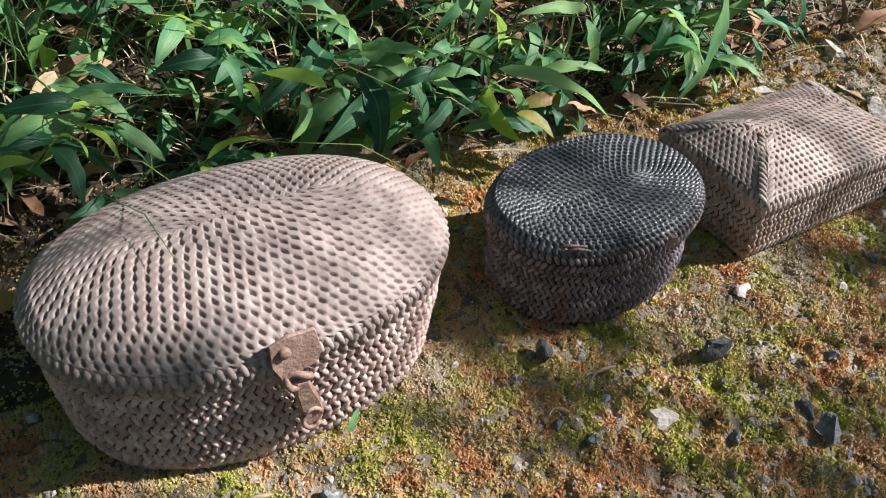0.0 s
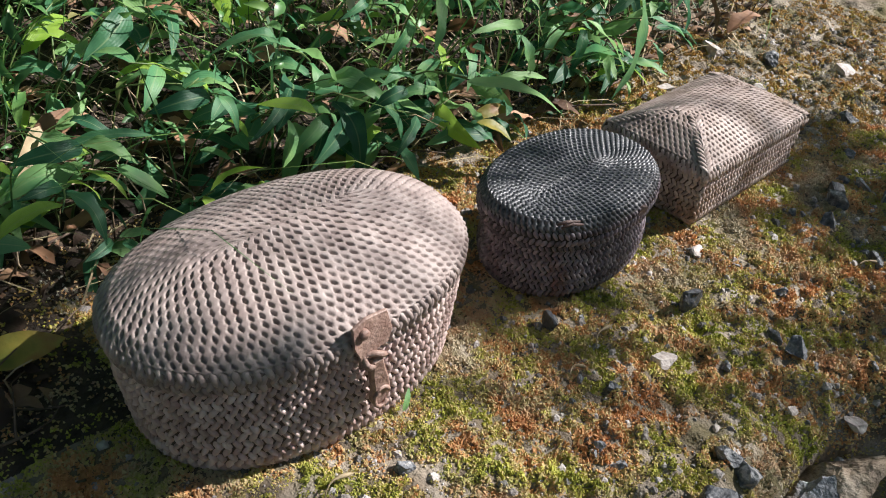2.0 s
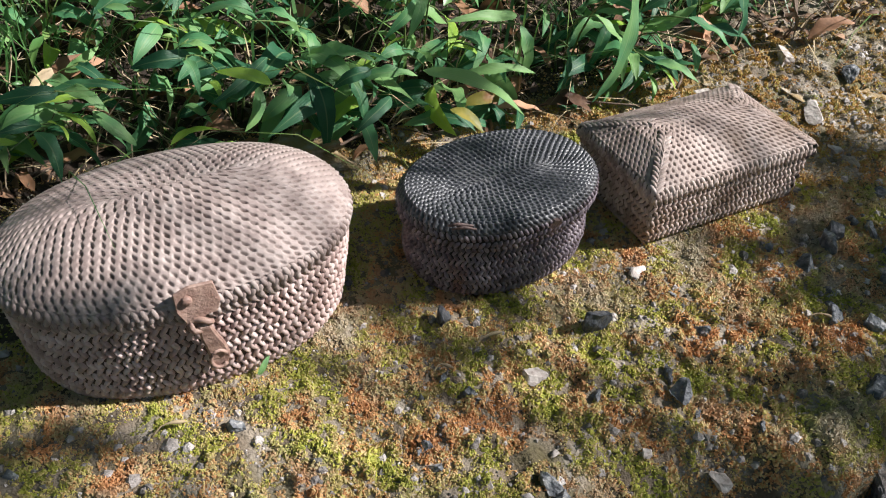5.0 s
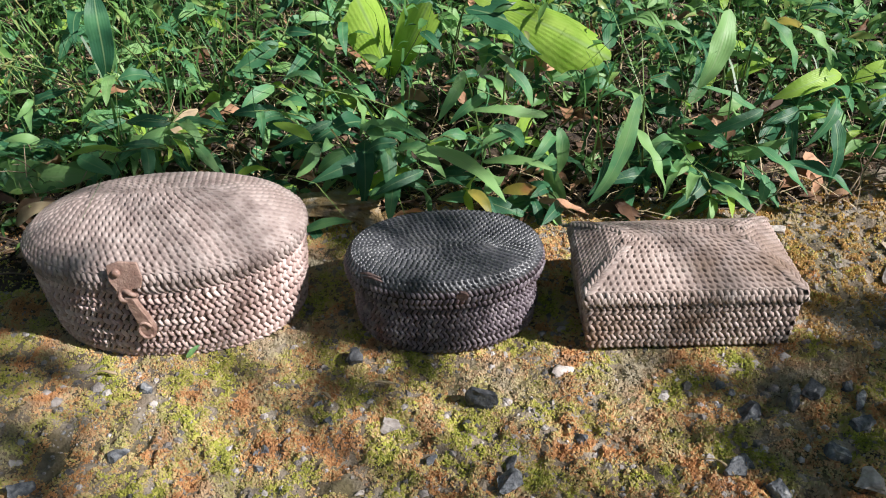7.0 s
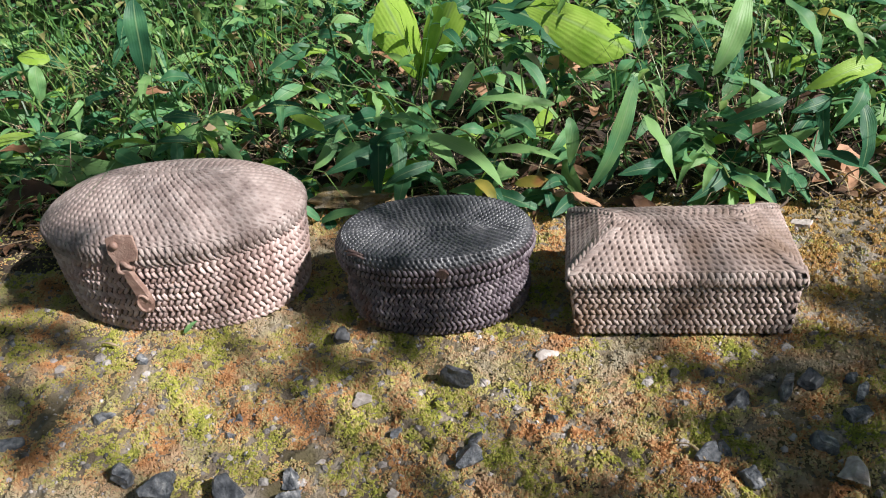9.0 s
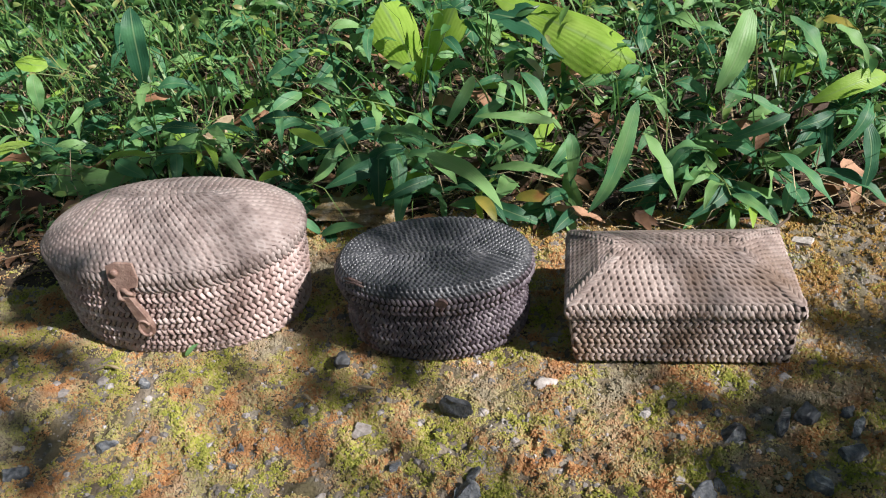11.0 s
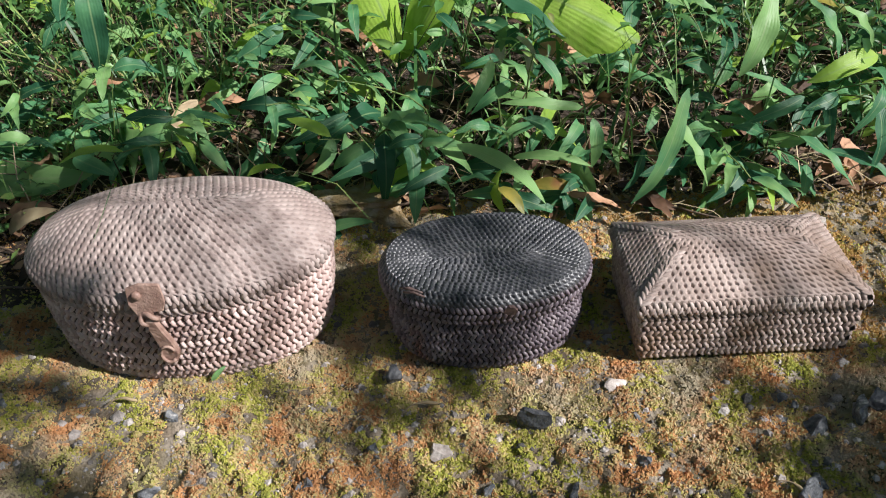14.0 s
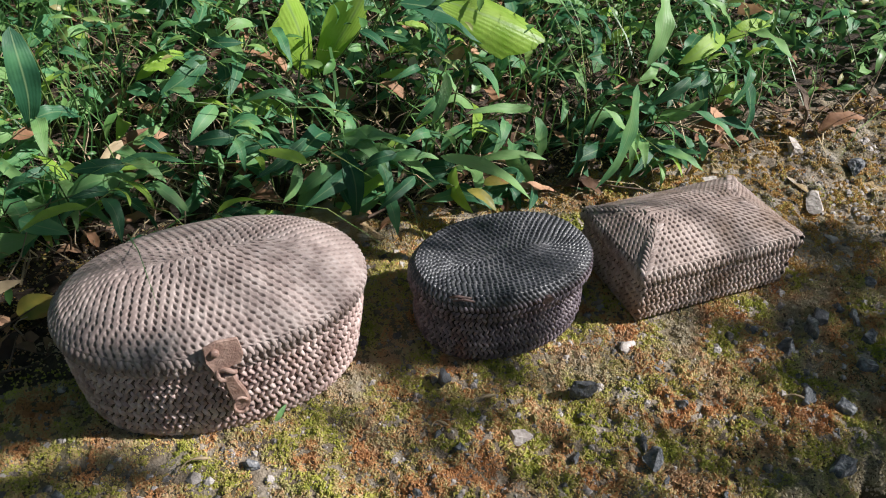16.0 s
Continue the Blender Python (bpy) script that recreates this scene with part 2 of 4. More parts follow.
def in_bed(x, y):
    """Where the planting bed's bare soil lies behind the ledge, and beside it, there also darkened for shade."""
    return (y > 0.285 + 0.05 * (lattice(x, y, 0.06, 31) - 0.5)) & ((x < 0.36 + 0.1 * lattice(x, y, 0.08, 32)) | (y > 0.40)) | (x < -0.51 + 0.05 * lattice(x, y, 0.05, 33)) & (y > 0.12)


gx, gy = spread(-0.72, 1.0, 0.0038, 60), spread(-0.42, 0.36, 0.0035, 60)
X, Y = np.meshgrid(gx, gy)
nx, ny = len(gx), len(gy)
idx = np.arange(nx * ny).reshape(ny, nx)
quads = np.stack([idx[:-1, :-1], idx[:-1, 1:], idx[1:, 1:], idx[1:, :-1]], -1).reshape(-1, 4)
ground = part("ground", mesh_of("ground", np.stack([X, Y, ground_z(X, Y)], -1).reshape(-1, 3), quads, M_GROUND))
ground.data.materials.append(M_SOIL)
# dark soil is also put on the unseen far ground, to cut bounced light
bed = in_bed(X, Y) | (Y < -0.55) | (abs(X) > 1.25)
ground.data.polygons.foreach_set("material_index", bed[:-1, :-1].reshape(-1).astype(np.int32))
tagged(ground, "old mortar ledge overgrown with moss, dropping to lower ground", "ground", kind="structure")


# ---- rocks ----
def rock_mesh(name, seed, material, flat=0.7, rough=0.16, subdiv=3):
    bm = bmesh.new()
    bmesh.ops.create_icosphere(bm, subdivisions=subdiv, radius=0.5)
    r = random.Random(seed)
    cuts = [(Vector((r.gauss(0, 1), r.gauss(0, 1), r.gauss(0, 1))).normalized(), r.uniform(0.16, 0.34)) for _ in range(9)]
    off = Vector((seed * 3.1, seed * 1.7, 0))
    for v in bm.verts:
        for n, d in cuts:
            s = v.co.dot(n) - d
            if s > 0:
                v.co -= n * s
        v.co *= 1 + rough * 0.28 * noise.fractal(v.co * 3 + off, 0.9, 2.0, 6)
        v.co.z *= flat
    me = bpy.data.meshes.new(name)
    bm.to_mesh(me)
    bm.free()
    me.materials.append(material)
    return me


ROCKS = {k: [rock_mesh(k, s + b, m, f, *((1.5, 5) if k == "lichen" else (0.5, 4))) for s in range(4)] for b, (k, m, f) in enumerate((("grey", M_STONE, 0.7), ("dark", M_STONE_DARK, 0.95), ("pale", M_STONE_PALE, 0.5), ("lichen", M_LICHEN, 0.28)))}
STONE_LABEL = {"grey": "small broken grey stone embedded in the moss", "dark": "dark angular pebble lying on the moss",
               "pale": "pale weathered stone chip set in the mossy ledge", "lichen": "flat stone crusted with ochre lichen at the bed edge"}


def stone(kind, x, y, size, k=0, turn=0.0, lift=0.22, stretch=1.0):
    ob = new("stone", ROCKS[kind][k % 4])
    ob.matrix_basis = pose(x, y, float(ground_z(x, y)) + size * lift, 0, 0, turn) @ Matrix.Diagonal((size * stretch, size / stretch, size, 1))
    return tagged(ob, STONE_LABEL[kind], "stone", "stones on the ledge")


STONES = {}
STONES["right"] = [
    ("grey", 0.241, -0.094, 0.03, 0.2), ("grey", 0.285, -0.078, 0.032, 0.25), ("dark", 0.308, -0.066, 0.025, 0.15), ("grey", 0.333, -0.116, 0.027, 0.2),
    ("pale", 0.317, -0.186, 0.038, 0.15), ("grey", 0.302, -0.148, 0.032, 0.15), ("grey", 0.207, -0.162, 0.031, 0.1), ("grey", 0.24, -0.185, 0.027, 0.1),
    ("grey", 0.346, -0.056, 0.029, 0.0), ("grey", 0.348, -0.082, 0.027, 0.0), ("grey", 0.222, -0.057, 0.016, 0.05), ("grey", 0.186, -0.245, 0.036, 0.15),
    ("grey", 0.224, -0.15, 0.023, 0.02), ("grey", 0.42, -0.03, 0.027, 0.0),
]
STONES["near"] = [
    ("dark", -0.013, -0.076, 0.030, 0.26), ("dark", -0.146, -0.012, 0.022, 0.2), ("pale", 0.07, -0.03, 0.024, -0.1), ("pale", -0.100, -0.110, 0.032, -0.10),
    ("grey", 0.078, -0.124, 0.02, 0.02), ("grey", -0.354, -0.052, 0.023, 0.0), ("grey", -0.175, -0.075, 0.014, 0.0), ("grey", -0.16, -0.1, 0.016, 0.0),
]
STONES["front"] = [
    ("grey", 0.01, -0.18, 0.031, 0.18), ("grey", 0.012, -0.155, 0.02, 0.1), ("grey", -0.356, -0.142, 0.025, 0.0), ("grey", -0.43, -0.18, 0.027, 0.1),
    ("grey", -0.22, -0.154, 0.02, 0.02), ("grey", -0.292, -0.215, 0.032, 0.2), ("grey", -0.252, -0.228, 0.041, 0.2), ("dark", -0.19, -0.226, 0.031, 0.2),
    ("grey", -0.14, -0.222, 0.036, 0.1), ("grey", -0.195, -0.24, 0.038, 0.1), ("grey", -0.094, -0.244, 0.027, 0.1), ("pale", 0.003, -0.25, 0.027, 0.1),
    ("grey", -0.141, -0.205, 0.027, 0.05), ("pale", -0.051, -0.212, 0.014, 0.1), ("grey", -0.06, -0.15, 0.016, 0.05),
]
STONES["back"] = [
    ("lichen", -0.19, 0.275, 0.12, 0.1), ("lichen", -0.29, 0.275, 0.06, -0.1), ("lichen", 0.395, 0.262, 0.05, -0.1), ("lichen", 0.44, 0.25, 0.09, -0.1),
    ("lichen", 0.5, 0.2, 0.1, -0.15), ("pale", 0.36, 0.22, 0.041, -0.1), ("pale", 0.47, 0.13, 0.045, -0.1), ("lichen", 0.56, 0.14, 0.09, -0.15),
    ("lichen", 0.04, 0.262, 0.06, -0.1), ("pale", 0.54, 0.26, 0.045, 0.0), ("grey", 0.6, 0.19, 0.045, 0.0), ("pale", 0.44, 0.06, 0.027, 0.0),
    ("grey", 0.52, 0.02, 0.036, 0.0), ("pale", 0.66, 0.1, 0.045, -0.05),
]
for where in STONES:
    for i, (kind, x, y, s, lift) in enumerate(STONES[where]):
        stone(kind, x, y, s * (1.12 if kind in ("lichen", "dark") else 0.98), i, i * 67.0, lift + (0.04 if kind == "lichen" else 0.06 if kind == "dark" else 0.16 if kind == "pale" else 0.02), 1 + 0.25 * math.sin(i * 2.3))
r = random.Random(5)
for i in range(48):
    x, y = r.uniform(-0.6, 0.7), r.uniform(-0.25, -0.02)
    stone(r.choice(("grey", "grey", "grey", "pale")), x, y, r.uniform(0.005, 0.015), i, r.uniform(0, 360), -0.04)

# the rough front face of the ledge
wall = tagged(new("retaining_wall"), "rough fieldstone face below the mossy ledge", "wall", kind="structure")
WALL_ROCKS = [rock_mesh("wall_stone", 40 + s, M_ROCK, 0.8, 1.6, 5) for s in range(5)]
for row in range(4):
    x = -1.0 + 0.07 * row
    while x < 1.4:
        w = r.uniform(0.11, 0.24)
        ob = part("stone", WALL_ROCKS[r.randrange(5)], wall)
        e = float(ledge_edge(np.array(x)))
        ob.matrix_basis = pose(x, e - 0.03 - 0.045 * row - r.uniform(0, 0.025), -0.10 - 0.11 * row, r.uniform(-15, 15), r.uniform(-20, 20), r.uniform(0, 360)) @ Matrix.Diagonal((w, r.uniform(0.11, 0.17), r.uniform(0.12, 0.17), 1))
        x += w * 0.72

SLABS = [rock_mesh("edge_stone", 60 + k, M_SLAB, 0.5, 1.2, 4) for k in range(4)]
x = -0.9
while x < 1.2:
    w = r.uniform(0.09, 0.17)
    ob = part("edge_stone", SLABS[r.randrange(4)], wall, "tan rock at the ledge's lip")
    e = float(ledge_edge(np.array(x)))
    ob.matrix_basis = pose(x, e - 0.016, -0.066, r.uniform(-30, -12), r.uniform(-12, 12), r.uniform(-20, 12)) @ Matrix.Diagonal((w, 0.075, 0.10, 1))
    x += w * 0.8

# moss cushions: small upright shoots on a grain of knobs, with dark gaps between
n = 560000
mx, my = rng.uniform(-0.72, 0.95, n), rng.uniform(-0.31, 0.36, n)
cover = 0.5 * lattice(mx, my, 0.07, 21) + 0.5 * lattice(mx, my, 0.022, 22)
knob = 0.6 * lattice(mx, my, 0.0075, 23) + 0.4 * lattice(mx, my, 0.0042, 24)
keep = (cover + 0.12 * rng.random(n) > 0.27) & (knob + 0.1 * rng.random(n) > 0.40 + 0.16 * (mx > 0.38) * (my > 0.02)) & (my > ledge_edge(mx) - 0.04) & ((mx < 0.6) | (rng.random(n) < 0.6))
keep &= ~in_bed(mx, my) | (rng.random(n) < 0.12)
keep &= ~(((mx + 0.353) / 0.12) ** 2 + ((my - 0.09) / 0.08) ** 2 < 1) & ~((abs(mx - 0.2) < 0.09) & (abs(my - 0.064) < 0.05))
mx, my, cover, knob = mx[keep], my[keep], cover[keep], knob[keep]
mz = ground_z(mx, my) + 0.0075 * np.clip(knob - 0.42, 0, 0.5)
size = rng.uniform(0.0010, 0.0023, len(mx)) * (0.65 + 0.8 * cover)
ang, tip = rng.uniform(0, 6.28, len(mx)), rng.normal(0, 0.5, (len(mx), 2))
ca, sa = np.cos(ang) * size, np.sin(ang) * size
mats = np.zeros((len(mx), 3, 4))
mats[:, 0, 0], mats[:, 0, 1], mats[:, 1, 0], mats[:, 1, 1] = ca, -sa, sa, ca
mats[:, 0, 2], mats[:, 1, 2], mats[:, 2, 2] = tip[:, 0] * size, tip[:, 1] * size, size * rng.uniform(0.5, 1.4, len(mx))
mats[:, 0, 3], mats[:, 1, 3], mats[:, 2, 3] = mx, my, mz - 0.0005
shoot = [(1, 0, 0), (0.2, 0.9, 0), (-0.9, 0.4, 0), (-0.6, -0.8, 0), (0.5, -0.9, 0), (0.5, 0.1, 0.9), (-0.35, 0.4, 1.0), (-0.1, -0.5, 0.8)]
shoot_f = [(0, 1, 5), (1, 6, 5), (1, 2, 6), (2, 3, 7), (2, 7, 6), (3, 4, 7), (4, 0, 5), (4, 5, 7), (5, 6, 7)]
sprig, sprig_f = [(1, 0, 0), (-0.5, 0.87, 0), (-0.5, -0.87, 0), (0.15, 0.1, 1)], [(0, 1, 3), (1, 2, 3), (2, 0, 3)]
ochre = (mx > 0.34) & (my > 0.0) & (rng.random(len(mx)) < 0.75) | (my > 0.22) & (rng.random(len(mx)) < 0.5)
M_OCHRE = mat("ochre_moss", [(0.34, (0.32, 0.27, 0.17)), (0.44, (0.46, 0.30, 0.09)), (0.54, (0.52, 0.33, 0.11)), (0.62, (0.45, 0.42, 0.35))], 14, 4, rough=0.85, island=0.12, bump=0, trans=0.35)
tagged(part("moss", mesh_of("moss", *repeated(sprig, sprig_f, mats[~ochre]), M_MOSS, False), kind="stuff"), "green, yellow and rust-brown moss cushions covering the ledge", "moss")
tagged(part("dry_moss", mesh_of("dry_moss", *repeated(sprig, sprig_f, mats[ochre]), M_OCHRE, False), kind="stuff"), "dry ochre moss and lichen crust on the ledge", "moss")


n = 14000
mx, my = rng.uniform(-0.72, 0.8, n), rng.uniform(-0.29, 0.36, n)
keep = (my > ledge_edge(mx) - 0.01) & ~in_bed(mx, my)
mx, my = mx[keep], my[keep]
size = rng.uniform(0.0006, 0.0024, len(mx)) * rng.uniform(0.5, 1, len(mx))
size[::9] = rng.uniform(0.0022, 0.0062, len(size[::9])) * (0.5 + lattice(mx[::9], my[::9], 0.06, 25))
ang = rng.uniform(0, 6.28, len(mx))
ca, sa = np.cos(ang) * size, np.sin(ang) * size
mats = np.zeros((len(mx), 3, 4))
mats[:, 0, 0], mats[:, 0, 1], mats[:, 1, 0], mats[:, 1, 1], mats[:, 2, 2] = ca, -sa, sa, ca * 0.8, np.where(size > 0.0022, 0.0016 + 0.35 * size, size)
mats[:, 0, 3], mats[:, 1, 3], mats[:, 2, 3] = mx, my, ground_z(mx, my)
M_GRIT = mat("grit", [(0.2, (0.09, 0.085, 0.08)), (0.5, (0.27, 0.24, 0.225)), (0.8, (0.46, 0.42, 0.40))], 120, 6, rough=0.8, island=0.7, bump=0.8, bump_scale=500)
tagged(part("grit", mesh_of("grit", *repeated(shoot, shoot_f, mats), M_GRIT, False), kind="stuff"), "loose sand and grit between the moss cushions", "grit")


# ---- baskets ----
STITCH_V, STITCH_F = [(0, -0.52, -0.35)], []
for t, w, h in ((-0.30, 0.34, 0.72), (0.0, 0.46, 1.0), (0.30, 0.42, 0.78)):
    for a in (-1, -0.7, 0, 0.7, 1):
        STITCH_V.append((a * w, t, h * (1 - a ** 4) - 0.25 * abs(a)))
STITCH_V.append((0, 0.54, -0.35))
for k in range(4):
    STITCH_F += [(0, 2 + k, 1 + k), (11 + k, 12 + k, 16)]
    for s in (1, 6):
        STITCH_F.append((s + k, s + k + 1, s + k + 6, s + k + 5))


def weave(name, place, rings, material, parent, length, width, height, slant=0.0, alternate=True, label="", fill=1.05, net=False):
    """Staggered strand loops over a surface. place(u, v) gives a point; u runs round (0..1), v across the rings."""
    mats, e = [], 1e-3
    for i, v in enumerate(rings):
        path = np.array([place(u, v) for u in np.linspace(0, 1, 145)])
        seg = np.linalg.norm(np.diff(path, axis=0), axis=1)
        cum = np.concatenate([[0], np.cumsum(seg)])
        count = max(4, 2 * int(round(cum[-1] / width / 2)))
        for j in range(count):
            s = ((j + (0.0 if net else 0.5 * (i % 2)) + rng.normal(0, 0.06)) / count) % 1
            u = float(np.interp(s * cum[-1], cum, np.linspace(0, 1, 145)))
            p = np.array(place(u, v))
            a, b = np.array(place(u + e, v)) - p, np.array(place(u, v + e)) - p
            a /= np.linalg.norm(a) + 1e-12
            b -= a * (a @ b)
            b /= np.linalg.norm(b) + 1e-12
            nrm = np.cross(a, b)
            k = slant * ((-1) ** (i + j) if net else (-1) ** i if alternate else 1) + rng.normal(0, 0.06)
            a2, b2 = a * math.cos(k) + b * math.sin(k), b * math.cos(k) - a * math.sin(k)
            f = rng.uniform(0.88, 1.12, 3)
            mats.append(np.column_stack([a2 * width * fill * f[0], b2 * length * f[1], nrm * height * f[2], p]))
    v, f = repeated(STITCH_V, STITCH_F, mats)
    return part(name, mesh_of(name, v, f, material), parent, label, kind="stuff")


def skin(name, place, vs, material, parent, sides=96, cap=True, label=""):
    """The plain shell under the strands, its dark colour standing for shade in the gaps."""
    verts = [place(k / sides, v) for v in vs for k in range(sides)]
    faces = [(i * sides + k, i * sides + (k + 1) % sides, (i + 1) * sides + (k + 1) % sides, (i + 1) * sides + k) for i in range(len(vs) - 1) for k in range(sides)]
    if cap:
        faces.append(tuple(range(sides - 1, -1, -1)))
        faces.append(tuple((len(vs) - 1) * sides + k for k in range(sides)))
    return part(name, mesh_of(name, verts, faces, material), parent, label)


def pitted(name, place, rings, material, parent, pitch, depth, bulge, sides, label="", across=0.26, along=0.72, sub=7):
    """A woven top: strands that cross in a net and leave staggered pits between them."""
    us = np.arange(sides) / sides
    vs = np.concatenate([np.linspace(a, b, sub, endpoint=False) for a, b in zip(rings[:-1], rings[1:])] + [[rings[-1]]])
    p = np.array([[place(u, v) for u in us] for v in vs])
    du, dv = np.roll(p, -1, 1) - np.roll(p, 1, 1), np.gradient(p, axis=0)
    nrm = np.cross(du, dv)
    nrm /= np.linalg.norm(nrm, axis=2, keepdims=True) + 1e-12
    seg = np.linalg.norm(np.roll(p, -1, 1) - p, axis=2)
    arc = np.cumsum(seg, 1) - seg
    arc /= seg.sum(1, keepdims=True)
    h = np.zeros(p.shape[:2])
    row = np.interp(vs, rings, np.arange(len(rings)))[:, None]
    for i, v in enumerate(rings):
        k = int(np.argmin(abs(vs - v)))
        count = max(4, int(round(seg[k].sum() / pitch)))
        where = arc[k][None, :] * count + 0.5 * (i % 2)
        cell = np.floor(where)
        jig = np.sin(cell * 12.9898 + i * 78.233) * 43758.5453
        jig = jig - np.floor(jig) - 0.5
        x = where - cell - 0.5 + 0.14 * jig
        y = row - i - 0.1 * jig
        y = np.where(y > 0, y / along, y / (along * 0.72))
        m = np.abs(x + 0.30 * y) / across + np.abs(y) ** 1.3
        h -= depth * (0.8 + 0.5 * jig) * np.clip((1 - m) * 1.9, 0, 1)
        h += bulge * np.exp(-((np.abs(x) - 0.5) ** 2 / 0.03 + y * y / 0.5))
    p = p + nrm * h[..., None]
    n = len(vs)
    idx = np.arange(n * sides).reshape(n, sides)
    nxt = np.roll(idx, -1, 1)
    faces = np.stack([idx[:-1], nxt[:-1], nxt[1:], idx[1:]], -1).reshape(-1, 4).tolist()
    faces.append(idx[-1].tolist())
    return part(name, mesh_of(name, p.reshape(-1, 3), faces, material), parent, label)


def oval(u, a, b, p=2.15):
    t = 2 * math.pi * u
    c, s = math.cos(t), math.sin(t)
    return a * math.copysign(abs(c) ** (2 / p), c), b * math.copysign(abs(s) ** (2 / p), s)


def profile(v, rows):
    """Piecewise values of (v, ...) rows."""
    vs = [q[0] for q in rows]
    return [float(np.interp(v, vs, [q[k] for q in rows])) for k in range(1, len(rows[0]))]


def steps(lo, hi, n):
    return [lo + (hi - lo) * i / (n - 1) for i in range(n)]


def oval_place(rows, foot=0.0):
    """rows: v, a, b, z and half length of the middle line."""
    def place(u, v):
        a, b, z = profile(v, rows)
        x, y = oval(u, a, b)
        return (x, y, z + foot * x * max(0, v - 0.2))
    return place


# large pale oval basket
big = tagged(new("oval_basket"), "large pale pinkish woven rattan oval basket with domed lid", "basket", "woven baskets")
big.matrix_basis = pose(-0.353, 0.090, 0.0, 0, 0, 0)
big_body = oval_place([(0, 0.134, 0.089, 0.001), (0.12, 0.139, 0.093, 0.010), (0.6, 0.145, 0.097, 0.06), (1, 0.147, 0.099, 0.096)])
big_lid = oval_place([(0, 0.149, 0.101, 0.093), (0.14, 0.152, 0.103, 0.105), (0.22, 0.150, 0.101, 0.113), (0.30, 0.142, 0.093, 0.121), (0.5, 0.120, 0.071, 0.134), (0.75, 0.090, 0.038, 0.146), (1, 0.056, 0.0004, 0.1505)], 0.05)
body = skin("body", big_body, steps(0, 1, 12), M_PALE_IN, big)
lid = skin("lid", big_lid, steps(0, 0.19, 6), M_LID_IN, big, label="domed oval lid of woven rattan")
weave("weave", big_body, steps(0.03, 0.95, 13), M_PALE, body, 0.0126, 0.0072, 0.0037, 0.58, fill=0.80)
weave("weave", big_lid, [0.03, 0.10, 0.165], M_PALE_LID, lid, 0.0125, 0.0072, 0.0026, 0.40, fill=0.86)
pitted("woven_top", big_lid, [0.175, 0.205, 0.24, 0.28] + steps(0.335, 1.0, 14), M_PALE_LID, lid, 0.0080, 0.0034, 0.0002, 840, "weathered net-like woven top", across=0.26, along=0.60)

weave("foot_braid", big_body, [0.012], M_PALE, body, 0.0125, 0.0075, 0.0042, 0.95, False, fill=0.75)

# small dark oval basket
mid = tagged(new("oval_basket"), "small dark brown-black woven oval basket with flat lid", "basket", "woven baskets")
mid.matrix_basis = pose(-0.050, 0.062, 0.0, 0, 0, 4)
mid_body = oval_place([(0, 0.088, 0.064, 0.001), (0.1, 0.094, 0.069, 0.008), (0.35, 0.098, 0.071, 0.026), (0.75, 0.095, 0.068, 0.050), (1, 0.092, 0.066, 0.066)])
mid_lid = oval_place([(0, 0.101, 0.071, 0.062), (0.10, 0.105, 0.074, 0.074), (0.2, 0.104, 0.073, 0.088), (0.26, 0.098, 0.068, 0.095), (0.5, 0.080, 0.048, 0.094), (0.8, 0.060, 0.020, 0.091), (1, 0.046, 0.0004, 0.092)])
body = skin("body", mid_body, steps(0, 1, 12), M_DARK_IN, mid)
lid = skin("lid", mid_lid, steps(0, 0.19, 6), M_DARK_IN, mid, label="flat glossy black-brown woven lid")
weave("weave", mid_body, steps(0.03, 0.93, 11), M_DARK_SIDE, body, 0.0104, 0.0057, 0.0026, 0.58, fill=0.80)
weave("weave", mid_lid, [0.03, 0.09, 0.15], M_DARK_SIDE, lid, 0.0098, 0.0057, 0.0024, 0.50, fill=0.85)
pitted("woven_top", mid_lid, [0.17, 0.20, 0.235, 0.27] + steps(0.315, 1.0, 13), M_DARK, lid, 0.0058, 0.0032, 0.0007, 700, "glossy black net-like woven top", along=0.64, sub=6)

# tan box with hipped lid
box = tagged(new("lidded_box"), "tan woven rattan rectangular box with low hipped lid", "basket", "woven baskets")
box.matrix_basis = pose(0.2, 0.064, 0.0, 0, 0, 1.0)


def rect(u, a, b):
    """Round a rectangle by its perimeter, from the corner (a, -b)."""
    q = (u % 1) * 36
    if q < 7:
        return a, -b + 2 * b * q / 7
    if q < 18:
        return a - 2 * a * (q - 7) / 11, b
    if q < 25:
        return -a, b - 2 * b * (q - 18) / 7
    return -a + 2 * a * (q - 25) / 11, -b


def box_place(rows):
    def place(u, v):
        a, b, z = profile(v, rows)
        x, y = rect(u, a, b)
        return (x, y, z)
    return place


box_body = box_place([(0, 0.100, 0.060, 0.001), (0.1, 0.103, 0.063, 0.006), (1, 0.1065, 0.0655, 0.0595)])
box_lid = box_place([(0, 0.110, 0.068, 0.062), (0.18, 0.111, 0.069, 0.068), (0.26, 0.108, 0.066, 0.0765), (0.65, 0.079, 0.033, 0.0945), (0.86, 0.063, 0.015, 0.0995), (1, 0.051, 0.0004, 0.1005)])
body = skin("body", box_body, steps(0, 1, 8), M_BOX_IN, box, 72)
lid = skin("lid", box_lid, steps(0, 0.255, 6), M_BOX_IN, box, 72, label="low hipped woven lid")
weave("weave", box_body, steps(0.05, 0.95, 9), M_BOX, body, 0.0112, 0.0064, 0.0023, 0.58, fill=0.84)
weave("weave", box_lid, [0.04, 0.13, 0.215], M_BOX, lid, 0.0110, 0.0066, 0.0020, 0.45, fill=0.88)
